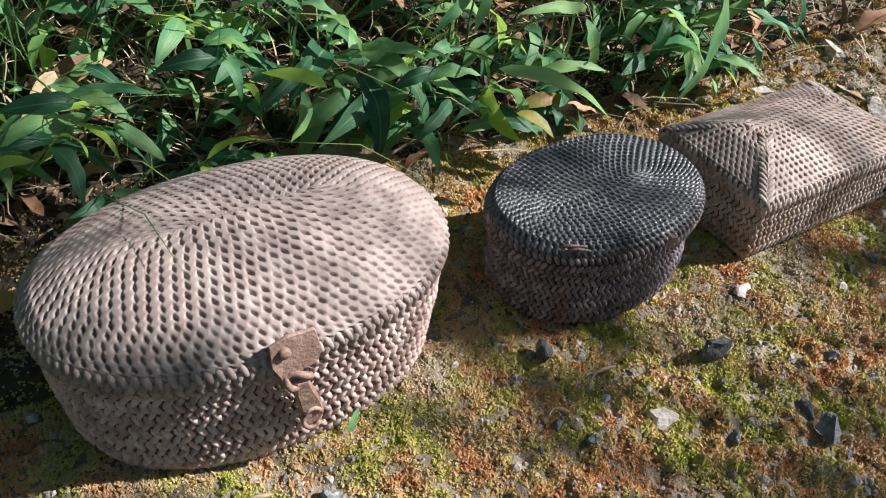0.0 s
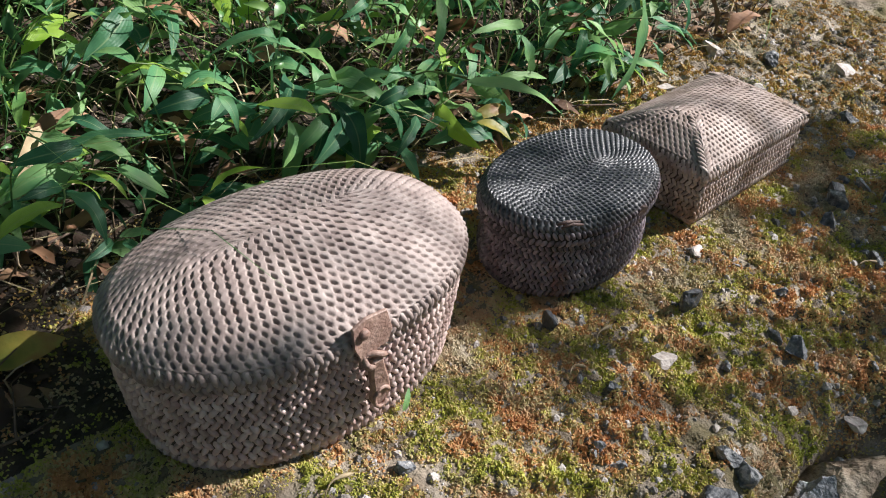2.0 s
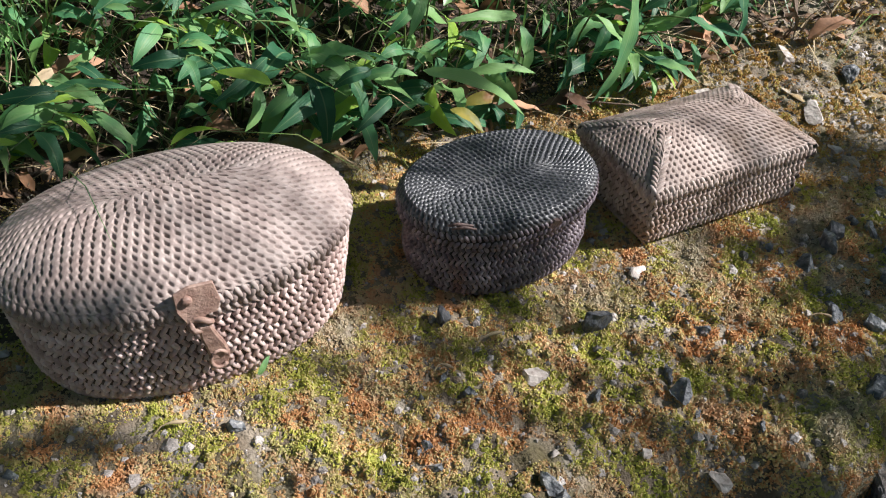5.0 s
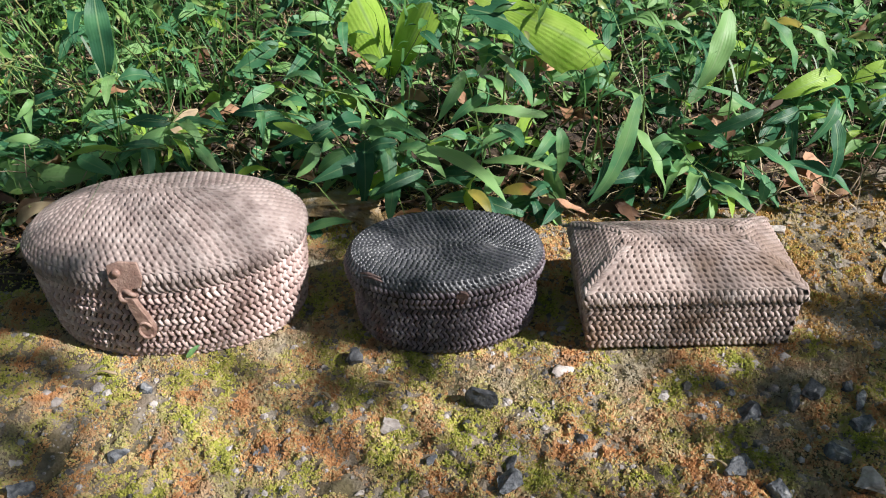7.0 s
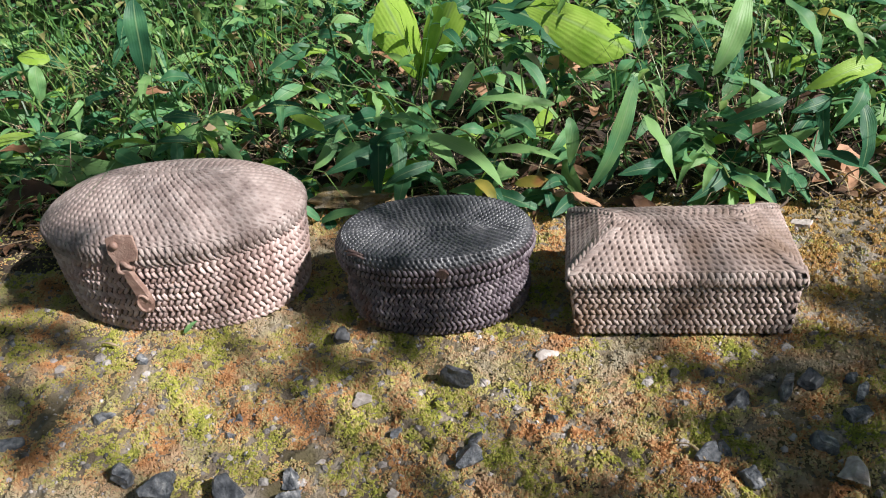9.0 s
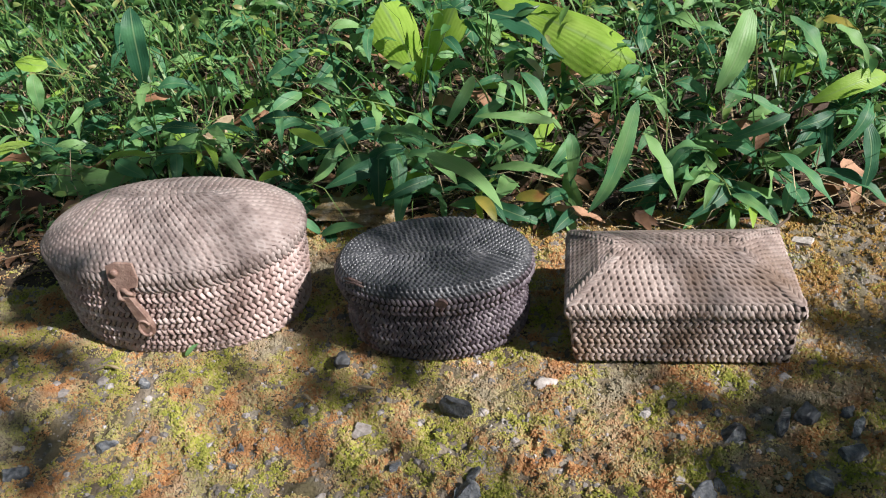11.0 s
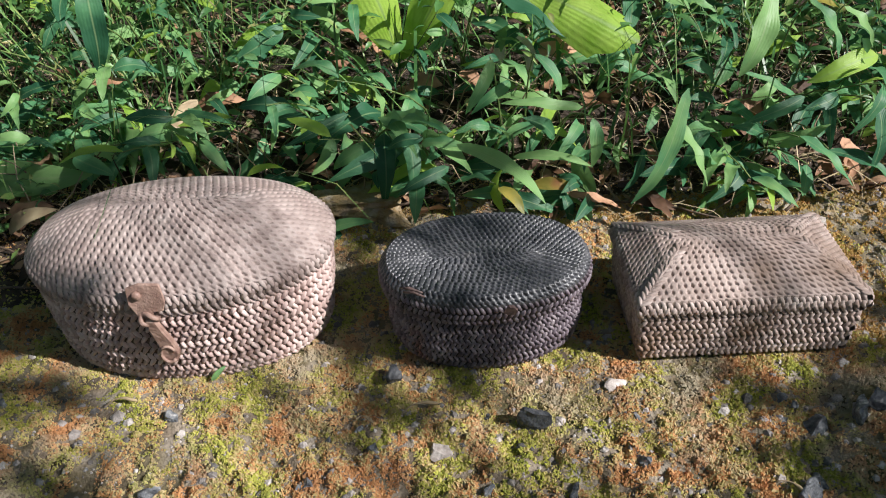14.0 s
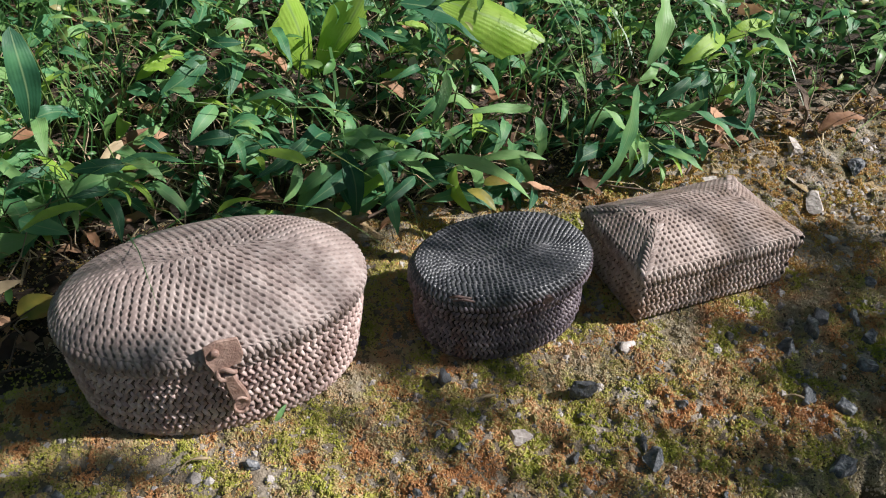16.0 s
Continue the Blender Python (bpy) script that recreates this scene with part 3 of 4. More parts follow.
pitted("woven_top", box_lid, [0.245] + steps(0.29, 1.0, 12), M_BOX, lid, 0.0070, 0.0027, 0.0001, 792, "net-like woven top of the lid", across=0.27, along=0.55)
mats = []
for sx in (-1, 1):
    for sy in (-1, 1):
        lo, hi = Vector((sx * 0.109, sy * 0.067, 0.0765)), Vector((sx * 0.052, sy * 0.002, 0.1035))
        run = (hi - lo).normalized()
        out = Vector((sx * 0.35, sy * 0.35, 1)).normalized()
        for i in range(13):
            q = (i + 0.5) / 15
            p = lo.lerp(hi, q) + out * (0.010 * q * (1 - q) - 0.0012)
            for side in (-1, 1):
                lean = (run + out.cross(run) * side * 0.75).normalized()
                mats.append(np.column_stack([out.cross(lean) * 0.0048, lean * 0.0125, out * 0.0012, p + out.cross(run) * side * 0.0030]))
part("braided_hip", mesh_of("braided_hip", *repeated(STITCH_V, STITCH_F, mats), M_BOX), lid, "braided strands along the lid's hips", kind="stuff")

# leather clasp on the large basket
def slab(outline, thick, bend):
    """A bevelled flat piece with the outline in (x, z), pushed along -y by bend(x, z)."""
    bm = bmesh.new()
    f = bm.faces.new([bm.verts.new((x, bend(x, z), z)) for x, z in outline])
    g = bmesh.ops.extrude_face_region(bm, geom=[f])
    for v in [e for e in g["geom"] if isinstance(e, bmesh.types.BMVert)]:
        v.co.y -= thick
    bmesh.ops.recalc_face_normals(bm, faces=bm.faces)
    bmesh.ops.bevel(bm, geom=bm.edges[:], offset=thick * 0.25, segments=1, affect="EDGES", clamp_overlap=True)
    me = bpy.data.meshes.new("leather")
    bm.to_mesh(me)
    bm.free()
    me.materials.append(M_LEATHER)
    return me


clasp = part("clasp", slab([(-0.018, 0.126), (-0.006, 0.130), (0.013, 0.129), (0.016, 0.112), (0.012, 0.101), (0.003, 0.100), (0.000, 0.091), (-0.013, 0.087), (-0.013, 0.098), (-0.018, 0.110)],
                            0.0028, lambda x, z: -0.1055 + 0.25 * max(0, z - 0.114)), big, "worn brown leather clasp with stud")
clasp.location = (-0.006, 0, 0)
tie = part("tie", slab([(-0.006, 0.094), (0.004, 0.095), (0.008, 0.080), (0.013, 0.066), (0.016, 0.050), (0.012, 0.038), (0.005, 0.034), (-0.001, 0.044), (-0.002, 0.062), (-0.005, 0.078)],
                       0.007, lambda x, z: -0.1065 + 0.09 * (0.092 - z)), big, "folded leather tongue hanging from the clasp")
tie.location = (-0.006, 0, 0)
part("loop", mesh_of("loop", *tube([(-0.002 + 0.008 * math.cos(a), -0.110 - 0.003 * math.sin(a * 2), 0.094 + 0.005 * math.sin(a)) for a in steps(0, 6.28, 14)], [0.0026] * 14, 6), M_LEATHER), clasp)
part("loop", mesh_of("loop", *tube([(0.006 + 0.007 * math.cos(a), -0.1105, 0.050 + 0.010 * math.sin(a)) for a in steps(0.4, 5.6, 12)], [0.0018] * 12, 6), M_LEATHER), tie)
part("stud", mesh_of("stud", *tube([(-0.009, -0.1035, 0.119), (-0.009, -0.1085, 0.119), (-0.009, -0.1095, 0.119)], [0.0045, 0.0042, 0.003], 12), M_LEATHER), clasp)
part("torn_splint", mesh_of("torn_splint", *join(tube([(-0.086, -0.046, 0.0955), (-0.078, -0.051, 0.0975), (-0.066, -0.057, 0.096)], [0.0012, 0.0019, 0.001], 5),
                                                  tube([(-0.084, -0.050, 0.093), (-0.074, -0.055, 0.0955), (-0.064, -0.060, 0.093)], [0.001, 0.0017, 0.001], 5)), M_BARE), mid, "frayed tan splint at the lid's edge")


patch = [(0.009 * c, -0.0735 + 0.0012 * math.cos(k), 0.080 + 0.006 * q) for k, (c, q) in enumerate(((0.2, -1), (0.75, -0.7), (1, 0.1), (0.6, 0.9), (0.1, 1), (-0.35, 0.5), (-0.5, -0.3)))]
part("worn_patch", mesh_of("worn_patch", patch + [(x, y + 0.004, z) for x, y, z in patch], [tuple(range(7))] + [(i, (i + 1) % 7, 7 + (i + 1) % 7, 7 + i) for i in range(7)], M_BARE, False), mid, "bare brown worn patch on the lid's rim").location = (0.012, -0.0025, 0)


# ---- plants ----
def leaf_mesh(name, material, width, droop, fold, wave, seed, rows=9, notch=0.0):
    """A pointed leaf of length 1 along +y, with a midrib fold, curl and wavy margin."""
    rr = random.Random(seed)
    ph, twist = rr.uniform(0, 6), rr.uniform(-0.5, 0.5)
    verts, faces = [], []
    for i in range(rows):
        t = i / (rows - 1)
        w = width * (t ** 0.55) * (1 - t) ** 0.85 * 1.75 + 0.004
        cx, cy, cz = 0.06 * math.sin(t * 3 + ph), t * (1 - 0.25 * droop * t), 0.10 * math.sin(t * math.pi) - droop * t * t * 0.55
        for a in (-1, -0.55, 0, 0.55, 1):
            up = fold * abs(a) * w + (wave * math.sin(t * 15 + ph + (2 if a > 0 else 0)) * w * abs(a) ** 2)
            x, z = a * w, up
            k = twist * t
            verts.append((cx + x * math.cos(k) - z * math.sin(k), cy, cz + x * math.sin(k) + z * math.cos(k)))
    for i in range(rows - 1):
        for k in range(4):
            faces.append((i * 5 + k, i * 5 + k + 1, i * 5 + k + 6, i * 5 + k + 5))
    return verts, faces, material, name


def as_mesh(q):
    me = mesh_of(q[3], q[0], q[1], q[2])
    me.attributes.new("across", "FLOAT", "POINT").data.foreach_set("value", np.tile((-1, -0.55, 0, 0.55, 1), len(q[0]) // 5).astype(np.float32))
    return me


LONG = [as_mesh(leaf_mesh("leaf", M_LEAF, 0.150 + 0.025 * (s % 3), 0.35 + 0.25 * (s % 4), 0.24, 0.30, s, 13)) for s in range(8)]
BROAD = [as_mesh(leaf_mesh("leaf", M_LEAF, 0.21 + 0.035 * (s % 2), 0.2 + 0.2 * (s % 3), 0.22, 0.06, 20 + s)) for s in range(5)]
DRY = [as_mesh(leaf_mesh("dry_leaf", M_DRY, 0.2 + 0.05 * (s % 2), -0.1 + 0.25 * (s % 3), 0.5 - 0.25 * (s % 2), 0.25, 40 + s)) for s in range(5)]
FRESH = [as_mesh(leaf_mesh("leaf", M_LEAF_BRIGHT, 0.17, 0.3, 0.25, 0.1, 60 + s)) for s in range(3)]


def aim(x, y, z, heading, pitch, roll, size, wide=1.0):
    """A leaf's pose: heading is the way its tip points (degrees from +y, to the left), pitch up."""
    return Matrix.Translation((x, y, z)) @ Euler((radians(pitch), radians(roll), radians(heading)), "XYZ").to_matrix().to_4x4() @ Matrix.Diagonal((size * wide, size, size, 1))


def facing(x, y, z, heading, pitch, size, turn=(0.35, -0.45, 0.8)):
    """A leaf's pose with its upper face turned to the light as far as its direction allows."""
    h, p = radians(heading), radians(pitch)
    d = Vector((-math.sin(h) * math.cos(p), math.cos(h) * math.cos(p), math.sin(p)))
    n = Vector(turn)
    n = (n - d * n.dot(d)).normalized()
    m = Matrix((d.cross(n), d, n)).transposed().to_4x4()
    return Matrix.Translation((x, y, z)) @ m @ Matrix.Diagonal((size, size, size, 1))


PLANT_LABELS = {"long": "trailing basket grass with lance-shaped green leaves", "broad": "low green herb with broad pointed leaves"}


def plant(x, y, height, heading, lean, leaves, size, kind, seed):
    rr = random.Random(seed)
    base = float(ground_z(x, y)) - 0.004
    root = tagged(new("wild_plant"), PLANT_LABELS[kind], "plant", "plants in the bed")
    root.location = (x, y, base)
    h = radians(heading)
    way = Vector((-math.sin(h), math.cos(h), 0))
    pts = []
    for i in range(7):
        t = i / 6
        pts.append(way * (lean * height * t ** 1.6) + Vector((0.008 * math.sin(t * 5 + seed), 0.008 * math.cos(t * 4 + seed), height * (t - 0.28 * lean * t * t))))
    part("stem", mesh_of("stem", *tube(pts, [0.0016 - 0.001 * i / 6 for i in range(7)], 5), M_STEM), root)
    for i in range(leaves):
        t = 0.22 + 0.78 * (i + 0.5) / leaves
        f = t * 6
        k = min(5, int(f))
        p = pts[k].lerp(pts[k + 1], f - k)
        side = heading + (75 if i % 2 else -75) * (1.1 - 0.6 * t) + rr.uniform(-35, 35)
        bank = FRESH if rr.random() < 0.13 else DRY if rr.random() < 0.025 else (LONG if kind == "long" else BROAD)
        ob = part("leaf", bank[rr.randrange(len(bank))], root)
        ob.matrix_basis = facing(*p, side, rr.uniform(-25, 38), size * rr.uniform(0.7, 1.25) * (1.1 - 0.35 * t), (0.3 + rr.gauss(0, 0.4), -0.35 + rr.gauss(0, 0.4), 0.8))
    return root


r = random.Random(11)
count = 0
for row, (y0, y1, n, hmin, hmax, x0, x1) in enumerate([(0.27, 0.33, 26, 0.04, 0.10, -0.85, 0.36), (0.33, 0.43, 40, 0.07, 0.17, -1.0, 0.44), (0.43, 0.60, 56, 0.11, 0.24, -1.2, 0.66), (0.60, 0.88, 72, 0.15, 0.32, -1.4, 1.0), (0.36, 0.55, 13, 0.07, 0.17, 0.42, 1.0)]):
    for i in range(n):
        x, y = x0 + (x1 - x0) * (i + r.random()) / n, r.uniform(y0, y1)
        if -0.56 < x < -0.14 and y < 0.30:
            y += 0.03
        if x < -0.46 and y < 0.36:
            y += 0.09
        count += 1
        kind = "long" if r.random() < 0.55 else "broad"
        heading = 180 + r.uniform(-70, 70) if row < 2 else r.uniform(0, 360)
        plant(x, y, r.uniform(hmin, hmax), heading, r.uniform(0.3, 1.0), r.randrange(4, 8), r.uniform(0.065, 0.12) if kind == "long" else r.uniform(0.042, 0.072), kind, count)

# plants whose leaves hang over the ledge
def leaf_bank(kind):
    return {"L": M_LEAF, "B": M_LEAF, "F": M_LEAF_BRIGHT, "D": M_DRY, "Y": M_YELLOW, "P": M_STRAW, "W": M_CREAM, "G": M_LEAF, "K": M_TWIG}[kind]


M_YELLOW = mat("yellowing_leaf", [(0.3, (0.12, 0.16, 0.03)), (0.55, (0.32, 0.26, 0.05)), (0.75, (0.33, 0.12, 0.04))], 30, 4, rough=0.5, bump=0.3, bump_scale=200, trans=0.3)
M_CREAM = mat("cream_leaf", [(0.3, (0.42, 0.37, 0.28)), (0.7, (0.68, 0.62, 0.50))], 60, 5, rough=0.6, bump=0.4, bump_scale=200, trans=0.3)
SHAPES = {}


def single_leaf(kind, x, y, z, heading, pitch, length, width, seed, parent=None, name="leaf"):
    ratio = round(width / length / 0.08) * 0.08
    key = (kind, ratio, seed % 3)
    if key not in SHAPES:
        SHAPES[key] = as_mesh(leaf_mesh(name, leaf_bank(kind), max(0.06, ratio * 0.62), 0.02, 0.25 if kind != "B" else 0.18, 0.24 if kind in "LD" else 0.08, seed + 7, 15))
    ob = part(name, SHAPES[key], parent)
    ob.matrix_basis = facing(x, y, z, heading, pitch, length, (0.4 + 0.3 * math.sin(seed * 2.1), -0.6, 0.7))
    return ob


def wedge_mesh(name, width, seed):
    """A fishtail palm leaflet: narrow at its foot, widening to a ragged end, pleated lengthwise."""
    rr = random.Random(seed)
    verts, faces, cols, rows = [], [], 13, 9
    ends = [1 - 0.22 * abs(k / 6 - 1) ** 1.5 + rr.uniform(-0.03, 0.03) for k in range(cols)]
    for i in range(rows):
        t = i / (rows - 1)
        for k in range(cols):
            a = k / 6 - 1
            w = width * (0.03 + 0.5 * min(1, t * 1.25) ** 0.8)
            verts.append((a * w, t * ends[k], 0.07 * math.sin(t * 2.6) + 0.006 * (k % 2) * t - 0.10 * a * a * t))
    for i in range(rows - 1):
        for k in range(cols - 1):
            faces.append((i * cols + k, i * cols + k + 1, (i + 1) * cols + k + 1, (i + 1) * cols + k))
    me = mesh_of(name, verts, faces, M_LEAF_BRIGHT)
    me.attributes.new("across", "FLOAT", "POINT").data.foreach_set("value", np.tile(np.linspace(-1, 1, cols), rows).astype(np.float32))
    return me


HANGING = {}
HANGING["left_grass"] = [
    ("L", -0.495, 0.390, 0.272, 134, -75, 0.116, 0.036),
    ("L", -0.659, 0.360, 0.195, 130, -73, 0.054, 0.027),
    ("F", -0.681, 0.420, 0.182, 90, 13, 0.051, 0.032),
    ("L", -0.296, 0.480, 0.170, 115, -25, 0.078, 0.029),
    ("B", -0.283, 0.400, 0.111, -118, 3, 0.043, 0.029),
    ("L", -0.428, 0.360, 0.103, -111, 1, 0.084, 0.016),
    ("L", -0.501, 0.400, 0.210, 149, -75, 0.046, 0.015),
]
HANGING["low_herb"] = [
    ("L", -0.200, 0.320, 0.114, 117, -6, 0.089, 0.015),
    ("B", -0.220, 0.300, 0.097, 137, -39, 0.053, 0.023),
    ("B", -0.388, 0.330, 0.090, -136, -42, 0.056, 0.019),
    ("B", -0.135, 0.270, 0.114, -162, -50, 0.066, 0.025),
    ("L", -0.083, 0.260, 0.078, 125, -15, 0.072, 0.018),
    ("B", -0.538, 0.300, 0.088, -113, -24, 0.055, 0.027),
    ("L", -0.176, 0.300, 0.084, 123, -39, 0.048, 0.015),
]
HANGING["centre_herb"] = [
    ("B", -0.069, 0.200, 0.142, -130, -21, 0.117, 0.030),
    ("L", 0.072, 0.260, 0.153, 102, 4, 0.096, 0.017),
    ("L", -0.030, 0.300, 0.193, 145, -46, 0.071, 0.019),
    ("B", 0.046, 0.280, 0.095, 104, 43, 0.055, 0.028),
    ("B", 0.026, 0.340, 0.178, -121, -50, 0.060, 0.017),
    ("L", 0.088, 0.270, 0.127, -180, -70, 0.059, 0.017),
    ("L", -0.006, 0.240, 0.101, -109, -5, 0.090, 0.018),
]
HANGING["right_grass"] = [
    ("L", 0.168, 0.170, 0.207, 115, -58, 0.133, 0.022),
    ("L", 0.172, 0.240, 0.136, -134, -47, 0.085, 0.023),
    ("L", 0.276, 0.240, 0.054, -130, -13, 0.064, 0.017),
    ("B", 0.345, 0.250, 0.064, 158, -37, 0.040, 0.018),
    ("L", 0.326, 0.250, 0.102, -124, -30, 0.083, 0.021),
    ("L", 0.343, 0.300, 0.132, 106, -21, 0.078, 0.020),
    ("L", 0.148, 0.250, 0.095, 127, -53, 0.056, 0.014),
]
HANGING["tall_grass"] = [
    ("L", 0.299, 0.330, 0.245, 135, -47, 0.103, 0.036),
    ("L", 0.338, 0.330, 0.239, -130, -54, 0.080, 0.024),
    ("F", 0.480, 0.400, 0.126, 101, -7, 0.103, 0.037),
    ("L", 0.401, 0.330, 0.115, 113, -10, 0.052, 0.021),
    ("L", 0.350, 0.330, 0.115, 97, 24, 0.087, 0.016),
    ("L", 0.418, 0.280, 0.131, -163, -70, 0.092, 0.025),
    ("L", 0.375, 0.270, 0.073, -111, -24, 0.092, 0.019),
    ("L", 0.396, 0.360, 0.216, -118, -49, 0.065, 0.022),
]
HANGING["fan_palm"] = [
    ("F", -0.146, 0.540, 0.085, 136, 69, 0.153, 0.073),
    ("F", -0.141, 0.540, 0.090, -122, 59, 0.148, 0.053),
    ("F", -0.021, 0.500, 0.225, -113, -20, 0.218, 0.075),
    ("L", -0.028, 0.480, 0.209, -113, -23, 0.139, 0.055),
]
HANGING["litter"] = [
    ("D", 0.145, 0.280, 0.007, -120, -3, 0.061, 0.020),
    ("D", 0.068, 0.280, 0.021, -108, -16, 0.068, 0.019),
    ("Y", 0.018, 0.270, 0.039, -100, -6, 0.059, 0.020),
    ("Y", -0.026, 0.220, 0.068, -136, -24, 0.046, 0.018),
    ("D", -0.136, 0.520, 0.056, -111, 9, 0.056, 0.035),
    ("D", -0.060, 0.470, 0.100, -121, -31, 0.045, 0.025),
    ("D", -0.708, 0.270, 0.038, -107, 6, 0.103, 0.035),
    ("P", -0.416, 0.440, 0.085, 124, -37, 0.089, 0.027),
    ("G", -0.691, 0.330, 0.035, -97, 9, 0.167, 0.053),
    ("D", 0.423, 0.330, 0.055, -149, -69, 0.065, 0.035),
    ("P", -0.619, 0.240, 0.017, -104, 28, 0.092, 0.020),
    ("W", 0.000, 0.500, 0.128, 160, -50, 0.040, 0.018),
    ("W", 0.018, 0.500, 0.134, -130, -30, 0.045, 0.016),
    ("W", 0.030, 0.495, 0.118, -160, -55, 0.042, 0.020),
    ("D", 0.050, 0.500, 0.120, -100, -8, 0.055, 0.034),
    ("D", 0.310, 0.400, 0.085, -150, -60, 0.070, 0.050),
    ("Y", 0.420, 0.520, 0.165, -110, -10, 0.050, 0.026),
    ("Y", -0.560, 0.225, 0.012, -100, 10, 0.062, 0.034),
    ("G", -0.324, -0.012, 0.006, -60, 24, 0.020, 0.007),
]
HANGING["seedling"] = [
    ("B", -0.239, 0.240, 0.006, 106, 37, 0.045, 0.015),
    ("B", -0.239, 0.240, 0.006, -107, 13, 0.070, 0.019),
    ("B", -0.227, 0.240, 0.006, -145, -28, 0.028, 0.018),
]
HANGING_LABELS = {"fan_palm": "young palm with bright yellow-green pleated leaves", "seedling": "tiny green seedling sprouting between the baskets"}
for k, name in enumerate(HANGING):
    rows = HANGING[name]
    if name == "litter":
        for i, row in enumerate(rows):
            ob = single_leaf(*row, i, None, "fallen_leaf")
            tagged(ob, {"D": "curled brown fallen leaf among the stems", "W": "bleached cream dead leaf caught among the stems", "Y": "yellowing leaf drooping onto the ledge", "P": "pale dried leaf strip lying on the soil", "G": "dull green leaf lying flat on the ground"}[row[0]], "leaf", "fallen leaves")
        continue
    cx, cy = sum(q[1] for q in rows) / len(rows), max(q[2] for q in rows) + 0.06
    root = tagged(new("wild_plant"), HANGING_LABELS.get(name, "leafy plant with drooping lance-shaped leaves over the ledge"), "plant", "plants in the bed")
    foot = Vector((cx, cy, float(ground_z(cx, cy)) - 0.004))
    root.location = foot
    for i, (kind, x, y, z, heading, pitch, length, width) in enumerate(rows):
        if name == "fan_palm" and kind == "F":
            part("leaf", wedge_mesh("leaf", width / length, i), root).matrix_basis = facing(x - foot.x, y - foot.y, z - foot.z, heading, pitch, length, (0.3, -0.7, 0.6))
        else:
            single_leaf(kind, x - foot.x, y - foot.y, z - foot.z, heading, pitch, length, width, k * 9 + i, root)
        tip = Vector((x, y, z)) - foot
        start = Vector((tip.x * 0.45, tip.y * 0.1, 0.0))
        way = [start.lerp(tip, t) + Vector((0, 0.02 * math.sin(t * 3.1), 0.02 * math.sin(t * 3.1))) for t in steps(0, 1, 7)]
        part("stem", mesh_of("stem", *tube(way, [0.0017 - 0.0008 * t for t in steps(0, 1, 7)]), M_STEM), root)

# tangled small-leaved undergrowth, grass and straw
lv, lf, _, _ = leaf_mesh("leaf", M_LEAF_MASS, 0.16, 0.35, 0.3, 0.1, 91, 5)


def scatter_leaves(n, xr, yr, zr, size, seed, shrink=1.0):
    g = np.random.default_rng(seed)
    x, y = g.uniform(*xr, n), g.uniform(*yr, n)
    z = ground_z(x, y) + zr[0] + (zr[1] - zr[0]) * g.random(n) ** shrink
    out = []
    for i in range(n):
        m = aim(x[i], y[i], z[i], g.uniform(0, 360), g.normal(5, 30), g.normal(0, 30), g.uniform(*size), g.uniform(0.7, 1.6))
        out.append(np.array(m)[:3])
    return out


clump = scatter_leaves(2900, (-1.5, 0.55), (0.42, 1.0), (0.0, 0.22), (0.014, 0.045), 3) + scatter_leaves(7500, (-2.6, 2.2), (0.85, 2.1), (0.0, 0.42), (0.05, 0.13), 4) + scatter_leaves(1500, (0.45, 1.6), (0.36, 0.9), (0.0, 0.16), (0.02, 0.06), 5) \
    + scatter_leaves(700, (-1.3, -0.56), (0.20, 0.45), (0.0, 0.07), (0.014, 0.035), 6)
tagged(part("undergrowth", mesh_of("undergrowth", *repeated(lv, lf, clump), M_LEAF_MASS), kind="stuff"), "dense tangled small-leaved green undergrowth", "undergrowth")

blade = [(-1, 0, 0), (1, 0, 0), (0.8, 0.35, 0.45), (-0.8, 0.35, 0.45), (0.5, 0.75, 0.75), (-0.5, 0.75, 0.75), (0, 1.15, 0.8)]
blade_f = [(0, 1, 2, 3), (3, 2, 4, 5), (5, 4, 6)]


def blades(n, xr, yr, length, width, seed, low=False):
    g = np.random.default_rng(seed)
    out = []
    for i in range(n):
        x, y = g.uniform(*xr), g.uniform(*yr)
        s = g.uniform(*length)
        m = Matrix.Translation((x, y, float(ground_z(x, y)) + (0.004 if low else 0))) @ Euler((g.normal(-0.5, 0.25) if low else g.normal(0.1, 0.35), 0, g.uniform(0, 6.28))).to_matrix().to_4x4() @ Matrix.Diagonal((g.uniform(*width), s, s, 1))
        out.append(np.array(m)[:3])
    return out


tagged(part("grass", mesh_of("grass", *repeated(blade, blade_f, blades(380, (-1.4, 0.6), (0.33, 1.1), (0.08, 0.26), (0.001, 0.003), 8) + blades(260, (-1.3, 0.8), (0.30, 0.9), (0.14, 0.34), (0.0006, 0.0012), 18) + blades(420, (-1.2, -0.38), (0.38, 0.95), (0.08, 0.26), (0.0008, 0.0024), 28)), M_LEAF_MASS), kind="stuff"), "thin green grass blades among the plants", "grass")
tagged(part("straw", mesh_of("straw", *repeated(blade, blade_f, blades(1300, (-1.3, 0.7), (0.26, 1.0), (0.03, 0.12), (0.0006, 0.0016), 9, True)), M_STRAW), kind="stuff"), "dry straw and dead stalks on the soil", "straw")

